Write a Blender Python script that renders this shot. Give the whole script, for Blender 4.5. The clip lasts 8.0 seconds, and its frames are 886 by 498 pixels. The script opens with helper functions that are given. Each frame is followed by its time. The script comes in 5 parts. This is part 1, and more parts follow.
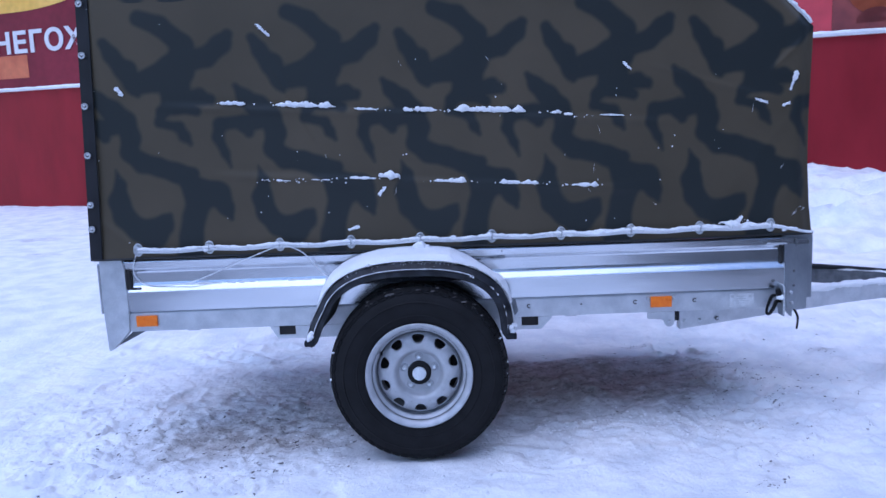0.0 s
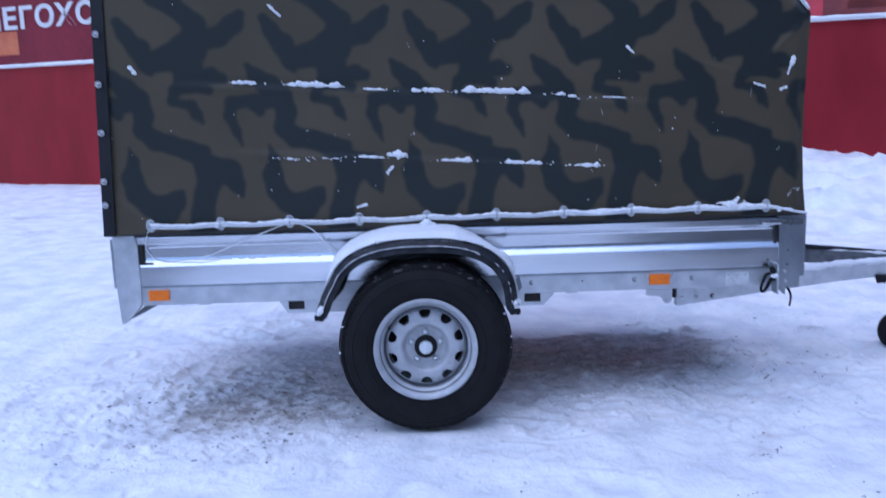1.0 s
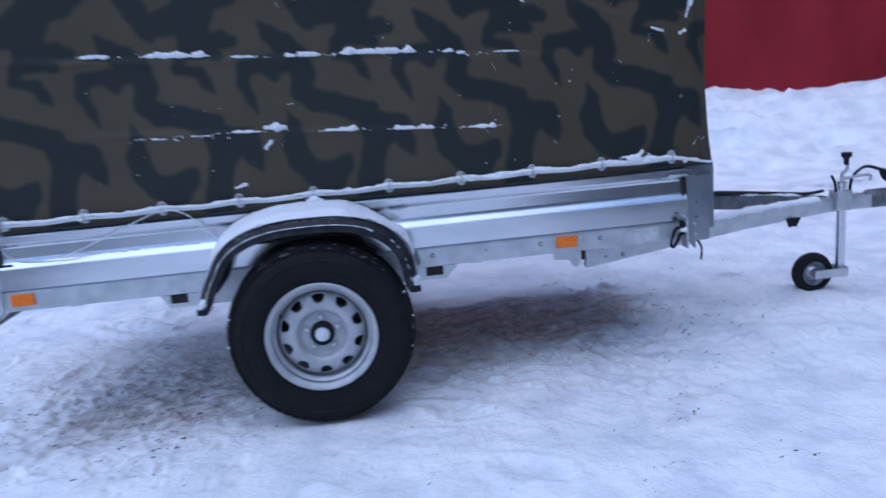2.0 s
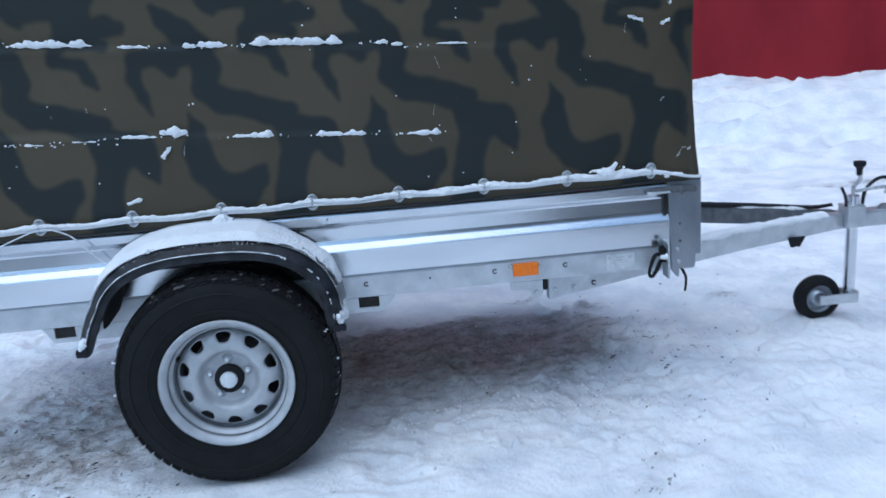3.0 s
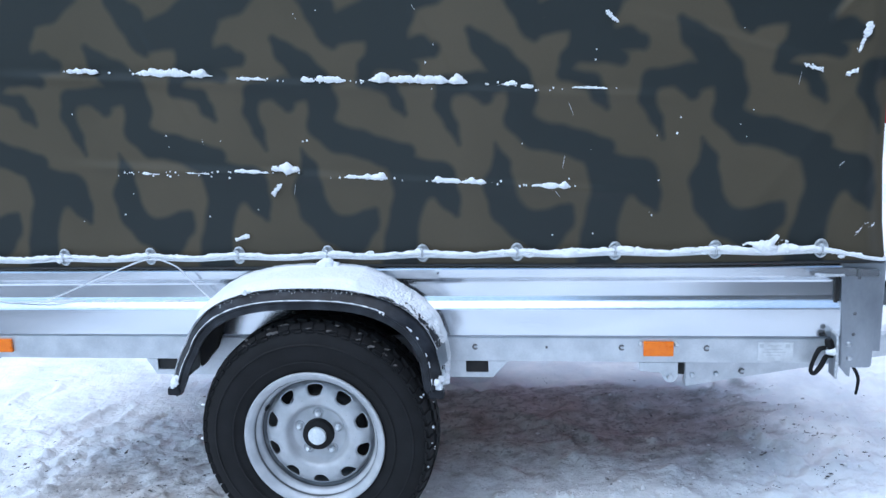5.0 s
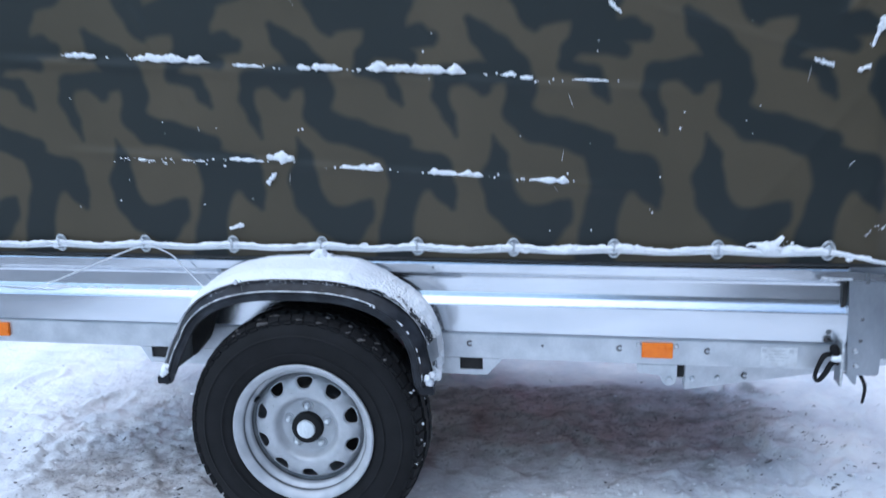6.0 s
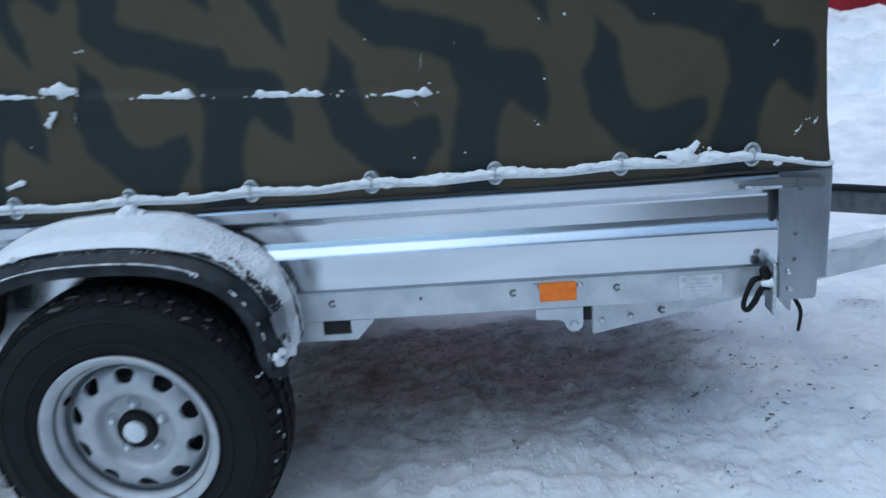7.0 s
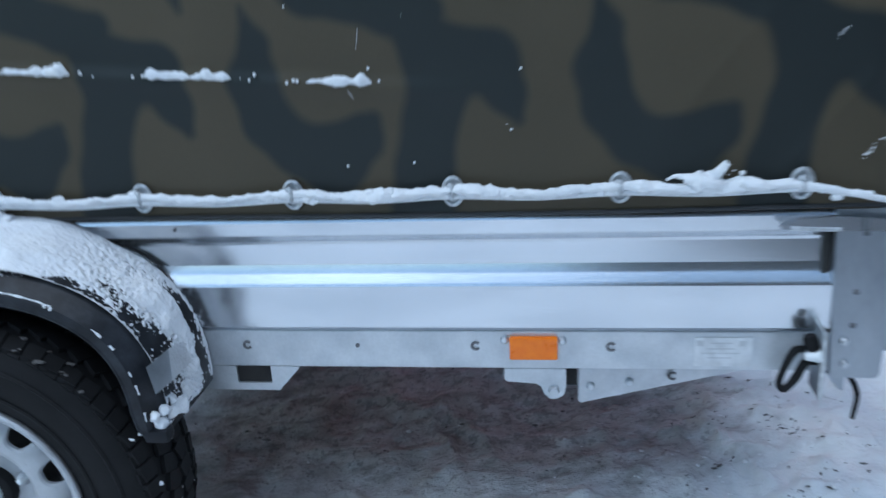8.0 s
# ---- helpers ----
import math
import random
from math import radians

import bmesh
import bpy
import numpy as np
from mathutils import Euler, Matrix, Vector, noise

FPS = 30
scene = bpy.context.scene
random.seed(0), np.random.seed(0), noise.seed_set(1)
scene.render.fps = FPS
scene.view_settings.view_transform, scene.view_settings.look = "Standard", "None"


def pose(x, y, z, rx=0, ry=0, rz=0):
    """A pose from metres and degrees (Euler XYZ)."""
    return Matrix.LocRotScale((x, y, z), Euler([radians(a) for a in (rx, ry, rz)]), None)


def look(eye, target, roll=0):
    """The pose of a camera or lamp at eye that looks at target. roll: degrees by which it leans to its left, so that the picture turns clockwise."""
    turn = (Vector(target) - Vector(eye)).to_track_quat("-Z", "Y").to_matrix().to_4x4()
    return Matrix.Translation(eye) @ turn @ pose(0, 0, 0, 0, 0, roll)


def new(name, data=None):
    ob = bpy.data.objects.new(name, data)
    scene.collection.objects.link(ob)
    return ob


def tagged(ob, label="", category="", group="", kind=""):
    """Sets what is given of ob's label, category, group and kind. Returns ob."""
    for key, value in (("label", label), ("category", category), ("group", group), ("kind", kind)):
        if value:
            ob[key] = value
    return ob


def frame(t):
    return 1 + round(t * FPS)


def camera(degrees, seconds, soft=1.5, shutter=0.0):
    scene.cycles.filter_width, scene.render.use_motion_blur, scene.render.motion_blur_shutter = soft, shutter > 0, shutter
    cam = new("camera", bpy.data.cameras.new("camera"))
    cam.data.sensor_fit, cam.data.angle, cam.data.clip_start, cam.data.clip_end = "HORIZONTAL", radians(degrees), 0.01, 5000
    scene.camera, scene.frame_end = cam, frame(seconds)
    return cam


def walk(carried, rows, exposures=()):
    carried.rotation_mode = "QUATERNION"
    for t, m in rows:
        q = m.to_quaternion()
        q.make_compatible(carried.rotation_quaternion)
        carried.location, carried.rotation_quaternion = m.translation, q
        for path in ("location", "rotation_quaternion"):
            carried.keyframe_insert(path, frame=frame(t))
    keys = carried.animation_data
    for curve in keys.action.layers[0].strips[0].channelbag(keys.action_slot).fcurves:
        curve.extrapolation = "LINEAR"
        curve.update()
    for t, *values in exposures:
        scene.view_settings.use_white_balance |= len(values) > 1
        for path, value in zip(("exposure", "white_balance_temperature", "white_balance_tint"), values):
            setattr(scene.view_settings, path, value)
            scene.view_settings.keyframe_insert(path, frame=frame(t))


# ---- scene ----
cam = camera(56.9, 8.0, shutter=0.75)
PATH = [
    (0, (0.1114, -3.3617, 1.3383), (0.109, -1.3844, 1.038), -2.18),
    (0.5, (0.0762, -3.4389, 1.3406), (0.0922, -1.463, 1.0311), -2.13),
    (0.8, (0.0552, -3.4537, 1.3437), (0.0669, -1.4793, 1.025), -1.73),
    (1, (0.0339, -3.4562, 1.339), (0.0599, -1.4865, 0.9934), -1.70),
    (1.3, (0.0247, -3.4371, 1.328), (0.0906, -1.4735, 0.9535), -1.37),
    (1.5, (0.054, -3.402, 1.3236), (0.1263, -1.4395, 0.9446), -2.35),
    (1.8, (0.1536, -3.2803, 1.3472), (0.2922, -1.3306, 0.9238), -4.60),
    (2, (0.209, -3.2158, 1.3548), (0.3862, -1.2771, 0.8963), -4.89),
    (2.2, (0.296, -3.1171, 1.3587), (0.48, -1.1836, 0.8816), -5.08),
    (3.3, (0.5886, -2.587, 1.3792), (0.6977, -0.6542, 0.8768), -3.28),
    (3.5, (0.6517, -2.5254, 1.3609), (0.5448, -0.5812, 0.9042), -3.41),
    (3.7, (0.7041, -2.4776, 1.384), (0.4609, -0.5471, 0.9216), -2.78),
    (4, (0.7117, -2.4457, 1.3964), (0.4203, -0.522, 0.9331), -2.13),
    (4.2, (0.6977, -2.4452, 1.396), (0.4139, -0.5133, 0.9632), -2.10),
    (4.4, (0.6889, -2.4372, 1.3903), (0.4164, -0.4992, 0.9781), -2.12),
    (4.5, (0.6873, -2.427, 1.401), (0.4239, -0.4895, 0.9805), -2.17),
    (4.7, (0.6883, -2.417, 1.412), (0.4319, -0.4799, 0.9855), -2.37),
    (5.8, (0.7647, -2.4019, 1.3863), (0.4525, -0.4647, 0.9989), -1.21),
    (6, (0.7868, -2.3523, 1.3873), (0.458, -0.4263, 0.9606), -1.30),
    (6.2, (0.7953, -2.2818, 1.3646), (0.4711, -0.3632, 0.902), -2.45),
    (6.4, (0.8037, -2.1834, 1.3564), (0.4981, -0.2757, 0.8395), -3.36),
    (6.5, (0.8011, -2.1265, 1.3422), (0.5548, -0.2185, 0.7953), -3.09),
    (6.6, (0.8187, -2.0642, 1.3554), (0.6222, -0.1608, 0.7739), -3.11),
    (6.8, (0.8385, -1.9703, 1.3259), (0.688, -0.0645, 0.7381), -3.65),
    (7, (0.8984, -1.8561, 1.3135), (0.745, 0.0366, 0.6858), -5.16),
    (7.2, (0.9777, -1.7625, 1.2937), (0.7758, 0.1304, 0.6803), -6.39),
    (7.5, (1.0682, -1.6304, 1.3039), (0.8304, 0.258, 0.6897), -5.85),
    (7.8, (1.0745, -1.4911, 1.2662), (0.8199, 0.3946, 0.6502), -4.48),
    (8, (1.062, -1.3784, 1.2475), (0.787, 0.4922, 0.5954), -3.40),
]
LIGHT = [(0.0, 0.44, 5520, 25), (0.5, 0.50, 5520, 25), (1.0, 0.36, 5540, 24), (1.5, 0.09, 5460, 21), (2.0, 0.18, 5680, 20), (2.2, 0.18, 5800, 20), (3.3, 0.60, 6180, 5), (4.0, 0.77, 6230, 5), (4.2, 1.04, 6280, 6), (4.6, 1.08, 6330, 8), (6.0, 0.90, 6270, 11), (6.5, 0.46, 6210, 10), (6.6, 0.30, 6200, 9), (6.8, 0.50, 6190, 7), (7.0, 0.34, 6150, 4), (7.2, 0.34, 6170, 4), (7.5, 0.60, 6220, 5), (8.0, 0.52, 6220, 5)]
walk(cam, [(t, look(eye, target, roll)) for t, eye, target, roll in PATH], LIGHT)

# ---- light: a grey winter evening, even sky with a weak, wide sun ----
world = bpy.data.worlds.new("sky")
scene.world = world
world.use_nodes = True
wn, wl = world.node_tree.nodes, world.node_tree.links
sky = wn.new("ShaderNodeTexSky")
sky.sky_type, sky.sun_disc = "NISHITA", False
sky.sun_elevation, sky.sun_rotation = radians(74), radians(225)
sky.dust_density, sky.air_density, sky.ozone_density = 0.6, 1.6, 3.0
wl.new(sky.outputs[0], wn["Background"].inputs["Color"])
wn["Background"].inputs["Strength"].default_value = 0.13
sun = new("sun", bpy.data.lights.new("sun", "SUN"))
sun.data.energy, sun.data.angle, sun.data.color = 1.3, radians(80), (0.86, 0.93, 1.0)
sun.matrix_basis = look((-2, -2, 10), (0, 0, 0))


# ---- materials ----
def material(name, a, b, scale=8.0, detail=6.0, rough=0.6, rough_var=0.1, metal=0.0, bump=0.2, bump_scale=60.0, depth=0.004,
             stretch=(1, 1, 1), low=0.35, high=0.65, fine=0.25, spec=0.5):
    """Two colours mixed by coarse noise, varied again by fine noise, with relief and uneven gloss."""
    m = bpy.data.materials.new(name)
    m.use_nodes = True
    n, l = m.node_tree.nodes, m.node_tree.links
    p = n["Principled BSDF"]
    co, mp = n.new("ShaderNodeTexCoord"), n.new("ShaderNodeMapping")
    mp.inputs["Scale"].default_value = stretch
    l.new(co.outputs["Object"], mp.inputs[0])
    big, small = n.new("ShaderNodeTexNoise"), n.new("ShaderNodeTexNoise")
    for t, s in ((big, scale), (small, bump_scale)):
        t.inputs["Scale"].default_value, t.inputs["Detail"].default_value = s, detail
        l.new(mp.outputs[0], t.inputs["Vector"])
    ramp = n.new("ShaderNodeValToRGB")
    ramp.color_ramp.elements[0].position, ramp.color_ramp.elements[1].position = low, high
    ramp.color_ramp.elements[0].color, ramp.color_ramp.elements[1].color = (*a, 1), (*b, 1)
    l.new(big.outputs[0], ramp.inputs[0])
    gain = n.new("ShaderNodeMapRange")
    gain.inputs[3].default_value, gain.inputs[4].default_value = 1 - fine, 1 + fine
    l.new(small.outputs[0], gain.inputs[0])
    mul = n.new("ShaderNodeVectorMath")
    mul.operation = "SCALE"
    l.new(ramp.outputs[0], mul.inputs[0])
    l.new(gain.outputs[0], mul.inputs[3])
    l.new(mul.outputs[0], p.inputs["Base Color"])
    rr = n.new("ShaderNodeMapRange")
    rr.inputs[3].default_value, rr.inputs[4].default_value = max(0.02, rough - rough_var), min(1, rough + rough_var)
    l.new(big.outputs[0], rr.inputs[0])
    l.new(rr.outputs[0], p.inputs["Roughness"])
    p.inputs["Metallic"].default_value = metal
    p.inputs["Specular IOR Level"].default_value = spec
    bp = n.new("ShaderNodeBump")
    bp.inputs["Strength"].default_value, bp.inputs["Distance"].default_value = bump, depth
    l.new(small.outputs[0], bp.inputs["Height"])
    l.new(bp.outputs[0], p.inputs["Normal"])
    return m


SNOW = material("snow", (0.78, 0.80, 0.83), (0.86, 0.87, 0.88), 9, rough=0.75, bump=0.6, bump_scale=130, depth=0.006, fine=0.05)
ZINC = material("zinc_sheet", (0.60, 0.63, 0.665), (0.73, 0.755, 0.785), 5, rough=0.20, rough_var=0.05, metal=0.94, bump=0.05, bump_scale=90,
                depth=0.001, stretch=(0.5, 1, 2.2), fine=0.06)
# Darker zinc for the front corner: its dark reflection is put into the colour
ZINC_DARK = material("zinc_darkened", (0.30, 0.33, 0.365), (0.40, 0.43, 0.465), 9, rough=0.36, rough_var=0.1, metal=0.8, bump=0.1, bump_scale=120,
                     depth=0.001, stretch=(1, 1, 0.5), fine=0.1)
ZINC_DULL = material("zinc_dull", (0.50, 0.53, 0.56), (0.64, 0.665, 0.69), 14, rough=0.42, rough_var=0.12, metal=0.75, bump=0.12, bump_scale=160,
                     depth=0.001, fine=0.1)
STEEL_PAINT = material("silver_paint", (0.40, 0.415, 0.435), (0.50, 0.515, 0.535), 22, rough=0.45, metal=0.25, bump=0.08, bump_scale=300, depth=0.0006, fine=0.05)
STEEL_DARK = material("dark_steel", (0.10, 0.11, 0.12), (0.17, 0.18, 0.19), 30, rough=0.5, metal=0.4, bump=0.15, bump_scale=200, depth=0.001)
DRUM = material("drum_paint", (0.09, 0.085, 0.08), (0.17, 0.16, 0.155), 25, rough=0.6, metal=0.2, bump=0.15, bump_scale=160, depth=0.001)
CAP = material("cap_metal", (0.62, 0.66, 0.68), (0.72, 0.75, 0.77), 30, rough=0.4, metal=0.15, bump=0.05, bump_scale=200, depth=0.0005)
SLUSH = material("grey_slush", (0.05, 0.046, 0.044), (0.12, 0.112, 0.108), 40, rough=0.8, bump=0.4, bump_scale=250)
RUBBER = material("rubber", (0.0055, 0.0055, 0.006), (0.011, 0.011, 0.012), 18, rough=0.75, spec=0.25, bump=0.3, bump_scale=220, depth=0.001, fine=0.3)
GUARD = material("frosted_plastic", (0.009, 0.010, 0.013), (0.034, 0.038, 0.046), 22, rough=0.45, spec=0.3, bump=0.25, bump_scale=260, depth=0.001, low=0.42, high=0.72, fine=0.35)
PLASTIC = material("black_plastic", (0.007, 0.008, 0.011), (0.011, 0.012, 0.016), 12, rough=0.42, spec=0.25, bump=0.15, bump_scale=200, depth=0.001)
PLYWOOD = material("plywood", (0.20, 0.165, 0.13), (0.30, 0.25, 0.20), 6, rough=0.7, bump=0.2, bump_scale=40, stretch=(0.4, 2, 1))
DARK = material("dark_inside", (0.012, 0.012, 0.013), (0.03, 0.028, 0.026), 20, rough=0.85)
ORANGE = material("orange_reflector", (0.90, 0.17, 0.002), (0.97, 0.22, 0.004), 60, rough=0.3, bump=0.4, bump_scale=500, depth=0.001, fine=0.08)
ROPE = material("rope", (0.68, 0.70, 0.73), (0.80, 0.82, 0.84), 60, rough=0.8, bump=0.6, bump_scale=300)
FROST = material("frosted_metal", (0.40, 0.42, 0.44), (0.66, 0.68, 0.70), 90, rough=0.4, metal=0.5, bump=0.3, bump_scale=300, depth=0.001)
RED_WALL = material("red_wall_paint", (0.22, 0.011, 0.018), (0.30, 0.018, 0.027), 1.4, rough=0.5, rough_var=0.15, bump=0.1, bump_scale=6, depth=0.01,
                    stretch=(1, 1, 0.35), fine=0.12, spec=0.2)
BANNER = material("banner_red", (0.16, 0.016, 0.028), (0.22, 0.022, 0.038), 0.8, spec=0.2, rough=0.45, bump=0.05, bump_scale=8)
BANNER_BRIGHT = material("banner_bright_red", (0.52, 0.05, 0.07), (0.60, 0.06, 0.08), 0.9, rough=0.4, bump=0.05, bump_scale=8)
BANNER_BROWN = material("banner_brown", (0.16, 0.03, 0.035), (0.30, 0.06, 0.05), 1.8, rough=0.45, bump=0.05, bump_scale=8)
BANNER_ORANGE = material("banner_orange", (0.48, 0.10, 0.04), (0.58, 0.15, 0.06), 2.5, rough=0.45, bump=0.05, bump_scale=8)
BANNER_YELLOW = material("banner_yellow", (0.75, 0.42, 0.06), (0.82, 0.50, 0.10), 2.0, rough=0.45, bump=0.05, bump_scale=8)
WHITE = material("white_letters", (0.60, 0.60, 0.62), (0.68, 0.68, 0.70), 3, rough=0.5, bump=0.05)
PAPER = material("label_foil", (0.58, 0.60, 0.62), (0.68, 0.70, 0.72), 40, rough=0.4, metal=0.3, bump=0.05)
SOIL = material("dirt_clod", (0.06, 0.058, 0.06), (0.14, 0.13, 0.13), 40, rough=0.9, bump=0.4, bump_scale=300)
PRINT = material("faint_print", (0.47, 0.49, 0.51), (0.54, 0.56, 0.58), 40, rough=0.6)
INK = material("grey_print", (0.10, 0.10, 0.11), (0.16, 0.16, 0.17), 40, rough=0.6)
TARP_EDGE = material("black_tarp_edge", (0.007, 0.008, 0.011), (0.013, 0.014, 0.018), 9, rough=0.5, spec=0.3, bump=0.2, bump_scale=300, depth=0.001)
TARP_PLAIN = material("dark_tarp", (0.02, 0.022, 0.025), (0.03, 0.032, 0.034), 5, rough=0.55, bump=0.2, bump_scale=300, depth=0.001)


def camo_material():
    """Tarpaulin print: the stored pattern value, cut at its edge, chooses between the two print colours."""
    m = material("camouflage_tarp", (0.070, 0.058, 0.038), (0.090, 0.073, 0.048), 1.6, rough=0.46, rough_var=0.08, bump=0.25, bump_scale=420, depth=0.0008, fine=0.12, spec=0.27)
    n, l = m.node_tree.nodes, m.node_tree.links
    p = n["Principled BSDF"]
    old = p.inputs["Base Color"].links[0].from_socket
    at = n.new("ShaderNodeAttribute")
    at.attribute_name = "print_value"
    edge = n.new("ShaderNodeMapRange")
    edge.inputs[1].default_value, edge.inputs[2].default_value = -0.0105, 0.0065
    l.new(at.outputs["Fac"], edge.inputs[0])
    mix = n.new("ShaderNodeMix")
    mix.data_type = "RGBA"
    l.new(edge.outputs[0], mix.inputs["Factor"])
    mix.inputs["A"].default_value = (0.0218, 0.0270, 0.0266, 1)
    l.new(old, mix.inputs["B"])
    l.new(mix.outputs["Result"], p.inputs["Base Color"])
    return m


CAMO = camo_material()


def ground_material():
    """Trodden snow; the stored soil value mixes in brown slush with a ragged, speckled edge."""
    m = material("trodden_snow", (0.70, 0.725, 0.76), (0.865, 0.87, 0.875), 4.0, rough=0.7, bump=0.5, bump_scale=34, depth=0.022, fine=0.06, low=0.36, high=0.60)
    n, l = m.node_tree.nodes, m.node_tree.links
    p = n["Principled BSDF"]
    old = p.inputs["Base Color"].links[0].from_socket
    at = n.new("ShaderNodeAttribute")
    at.attribute_name = "soil"
    co = n.new("ShaderNodeTexCoord")
    def noise_of(scale, detail=7, rough=0.62):
        t = n.new("ShaderNodeTexNoise")
        t.inputs["Scale"].default_value, t.inputs["Detail"].default_value, t.inputs["Roughness"].default_value = scale, detail, rough
        l.new(co.outputs["Object"], t.inputs["Vector"])
        return t.outputs[0]

    def ranged(sock, a0, a1, b0, b1):
        r = n.new("ShaderNodeMapRange")
        for k, v in zip((1, 2, 3, 4), (a0, a1, b0, b1)):
            r.inputs[k].default_value = v
        l.new(sock, r.inputs[0])
        return r.outputs[0]

    def added(a, b):
        s = n.new("ShaderNodeMath")
        l.new(a, s.inputs[0])
        l.new(b, s.inputs[1])
        return s.outputs[0]

    def mixed(fac, a, b):
        mix = n.new("ShaderNodeMix")
        mix.data_type = "RGBA"
        l.new(fac, mix.inputs["Factor"])
        l.new(a, mix.inputs["A"])
        if isinstance(b, tuple):
            mix.inputs["B"].default_value = b
        else:
            l.new(b, mix.inputs["B"])
        return mix.outputs["Result"]

    slush = n.new("ShaderNodeValToRGB")                 # brown slush with grey, half-melted crumbs
    e = slush.color_ramp.elements
    e[0].position, e[0].color = 0.30, (0.405, 0.380, 0.366, 1)
    e[1].position, e[1].color = 0.74, (0.76, 0.775, 0.78, 1)
    k = e.new(0.50)
    k.color = (0.545, 0.520, 0.508, 1)
    cool = n.new("ShaderNodeValToRGB")                  # thin grey slush where little dirt shows
    e = cool.color_ramp.elements
    e[0].position, e[0].color = 0.30, (0.40, 0.405, 0.425, 1)
    e[1].position, e[1].color = 0.74, (0.76, 0.775, 0.80, 1)
    patch = noise_of(11.0, 5, 0.55)
    l.new(patch, slush.inputs[0])
    l.new(patch, cool.inputs[0])
    muddy = mixed(ranged(at.outputs["Fac"], 0.38, 0.70, 0.0, 1.0), cool.outputs[0], slush.outputs[0])
    cover_ = ranged(added(ranged(noise_of(7.0), 0.25, 0.75, -0.30, 0.30), at.outputs["Fac"]), 0.12, 0.62, 0.0, 0.95)
    last = mixed(cover_, old, muddy)
    specks = ranged(added(ranged(noise_of(44.0, 4), 0.5, 0.85, -1.0, 0.30), at.outputs["Fac"]), -0.12, 0.16, 0.0, 0.55)
    last = mixed(specks, last, (0.15, 0.145, 0.145, 1))
    # crumbled ice and mud, drawn out along the wheel tracks, where soil shows
    mp = n.new("ShaderNodeMapping")
    turn_ = n.new("ShaderNodeMapping")
    turn_.inputs["Rotation"].default_value = (0, 0, radians(-27))
    mp.inputs["Scale"].default_value = (0.50, 1.15, 1.0)
    l.new(co.outputs["Object"], turn_.inputs[0])
    l.new(turn_.outputs[0], mp.inputs[0])
    def streaks(scale, detail, rough):
        t = n.new("ShaderNodeTexNoise")
        t.inputs["Scale"].default_value, t.inputs["Detail"].default_value, t.inputs["Roughness"].default_value = scale, detail, rough
        l.new(mp.outputs[0], t.inputs["Vector"])
        return t.outputs[0]

    def times(a, b):
        s = n.new("ShaderNodeMath")
        s.operation = "MULTIPLY"
        l.new(a, s.inputs[0])
        l.new(b, s.inputs[1])
        return s.outputs[0]

    here = ranged(at.outputs["Fac"], 0.22, 0.5, 0.0, 1.0)
    mud, ice = streaks(13.0, 6, 0.62), streaks(19.0, 7, 0.66)
    last = mixed(times(ranged(mud, 0.50, 0.34, 0.0, 0.70), here), last, (0.212, 0.197, 0.189, 1))
    last = mixed(times(ranged(ice, 0.55, 0.68, 0.0, 0.55), here), last, (0.72, 0.73, 0.76, 1))
    # tone of the unseen dark ground, added for its reflection in the zinc
    dark_patch = n.new("ShaderNodeAttribute")
    dark_patch.attribute_name = "dark_patch"
    patch_tone = n.new("ShaderNodeValToRGB")
    patch_tone.color_ramp.elements[0].position, patch_tone.color_ramp.elements[0].color = 0.45, (0.030, 0.032, 0.036, 1)
    patch_tone.color_ramp.elements[1].position, patch_tone.color_ramp.elements[1].color = 0.85, (0.10, 0.10, 0.11, 1)
    l.new(noise_of(3.0), patch_tone.inputs[0])
    last = mixed(dark_patch.outputs["Fac"], last, patch_tone.outputs[0])
    bp = [x for x in n if x.type == "BUMP"][0]
    ridges = times(added(ice, mud), ranged(at.outputs["Fac"], 0.22, 0.5, 0.0, 1.6))
    hsum = added(bp.inputs["Height"].links[0].from_socket, ranged(noise_of(80.0, 5), 0.0, 1.0, 0.0, 0.55))
    hsum = added(hsum, ridges)
    l.new(hsum, bp.inputs["Height"])
    l.new(last, p.inputs["Base Color"])
    return m


GROUND = ground_material()


# ---- helpers for meshes ----
def origin(ob):
    return ob.matrix_basis.translation if ob.type == "EMPTY" else Vector((0, 0, 0))


def part(name, bm, mat, parent=None, label="", smooth=False, sharp=38):
    """Links a bmesh in world places as one mesh object, under a thing or a part."""
    me = bpy.data.meshes.new(name)
    bmesh.ops.recalc_face_normals(bm, faces=bm.faces[:])
    bm.to_mesh(me)
    bm.free()
    me.materials.append(mat)
    if smooth:
        me.shade_smooth()
        me.set_sharp_from_angle(angle=radians(sharp))
    ob = new(name, me)
    if parent:
        ob.parent = parent
        ob.matrix_parent_inverse = Matrix.Translation(-origin(parent))
    if label:
        tagged(ob, label)
    return ob


def repeat(name, me, parent, places, label=""):
    """Objects of their own on one mesh, at places or poses, under a thing."""
    out = []
    for q in places:
        ob = new(name, me)
        ob.parent = parent
        ob.matrix_parent_inverse = Matrix.Translation(-origin(parent))
        ob.matrix_basis = q if isinstance(q, Matrix) else Matrix.Translation(q)
        if label:
            tagged(ob, label)
        out.append(ob)
    return out


def mesh_of(name, bm, mat, smooth=True, sharp=38):
    me = bpy.data.meshes.new(name)
    bmesh.ops.recalc_face_normals(bm, faces=bm.faces[:])
    bm.to_mesh(me)
    bm.free()
    me.materials.append(mat)
    if smooth:
        me.shade_smooth()
        me.set_sharp_from_angle(angle=radians(sharp))
    return me


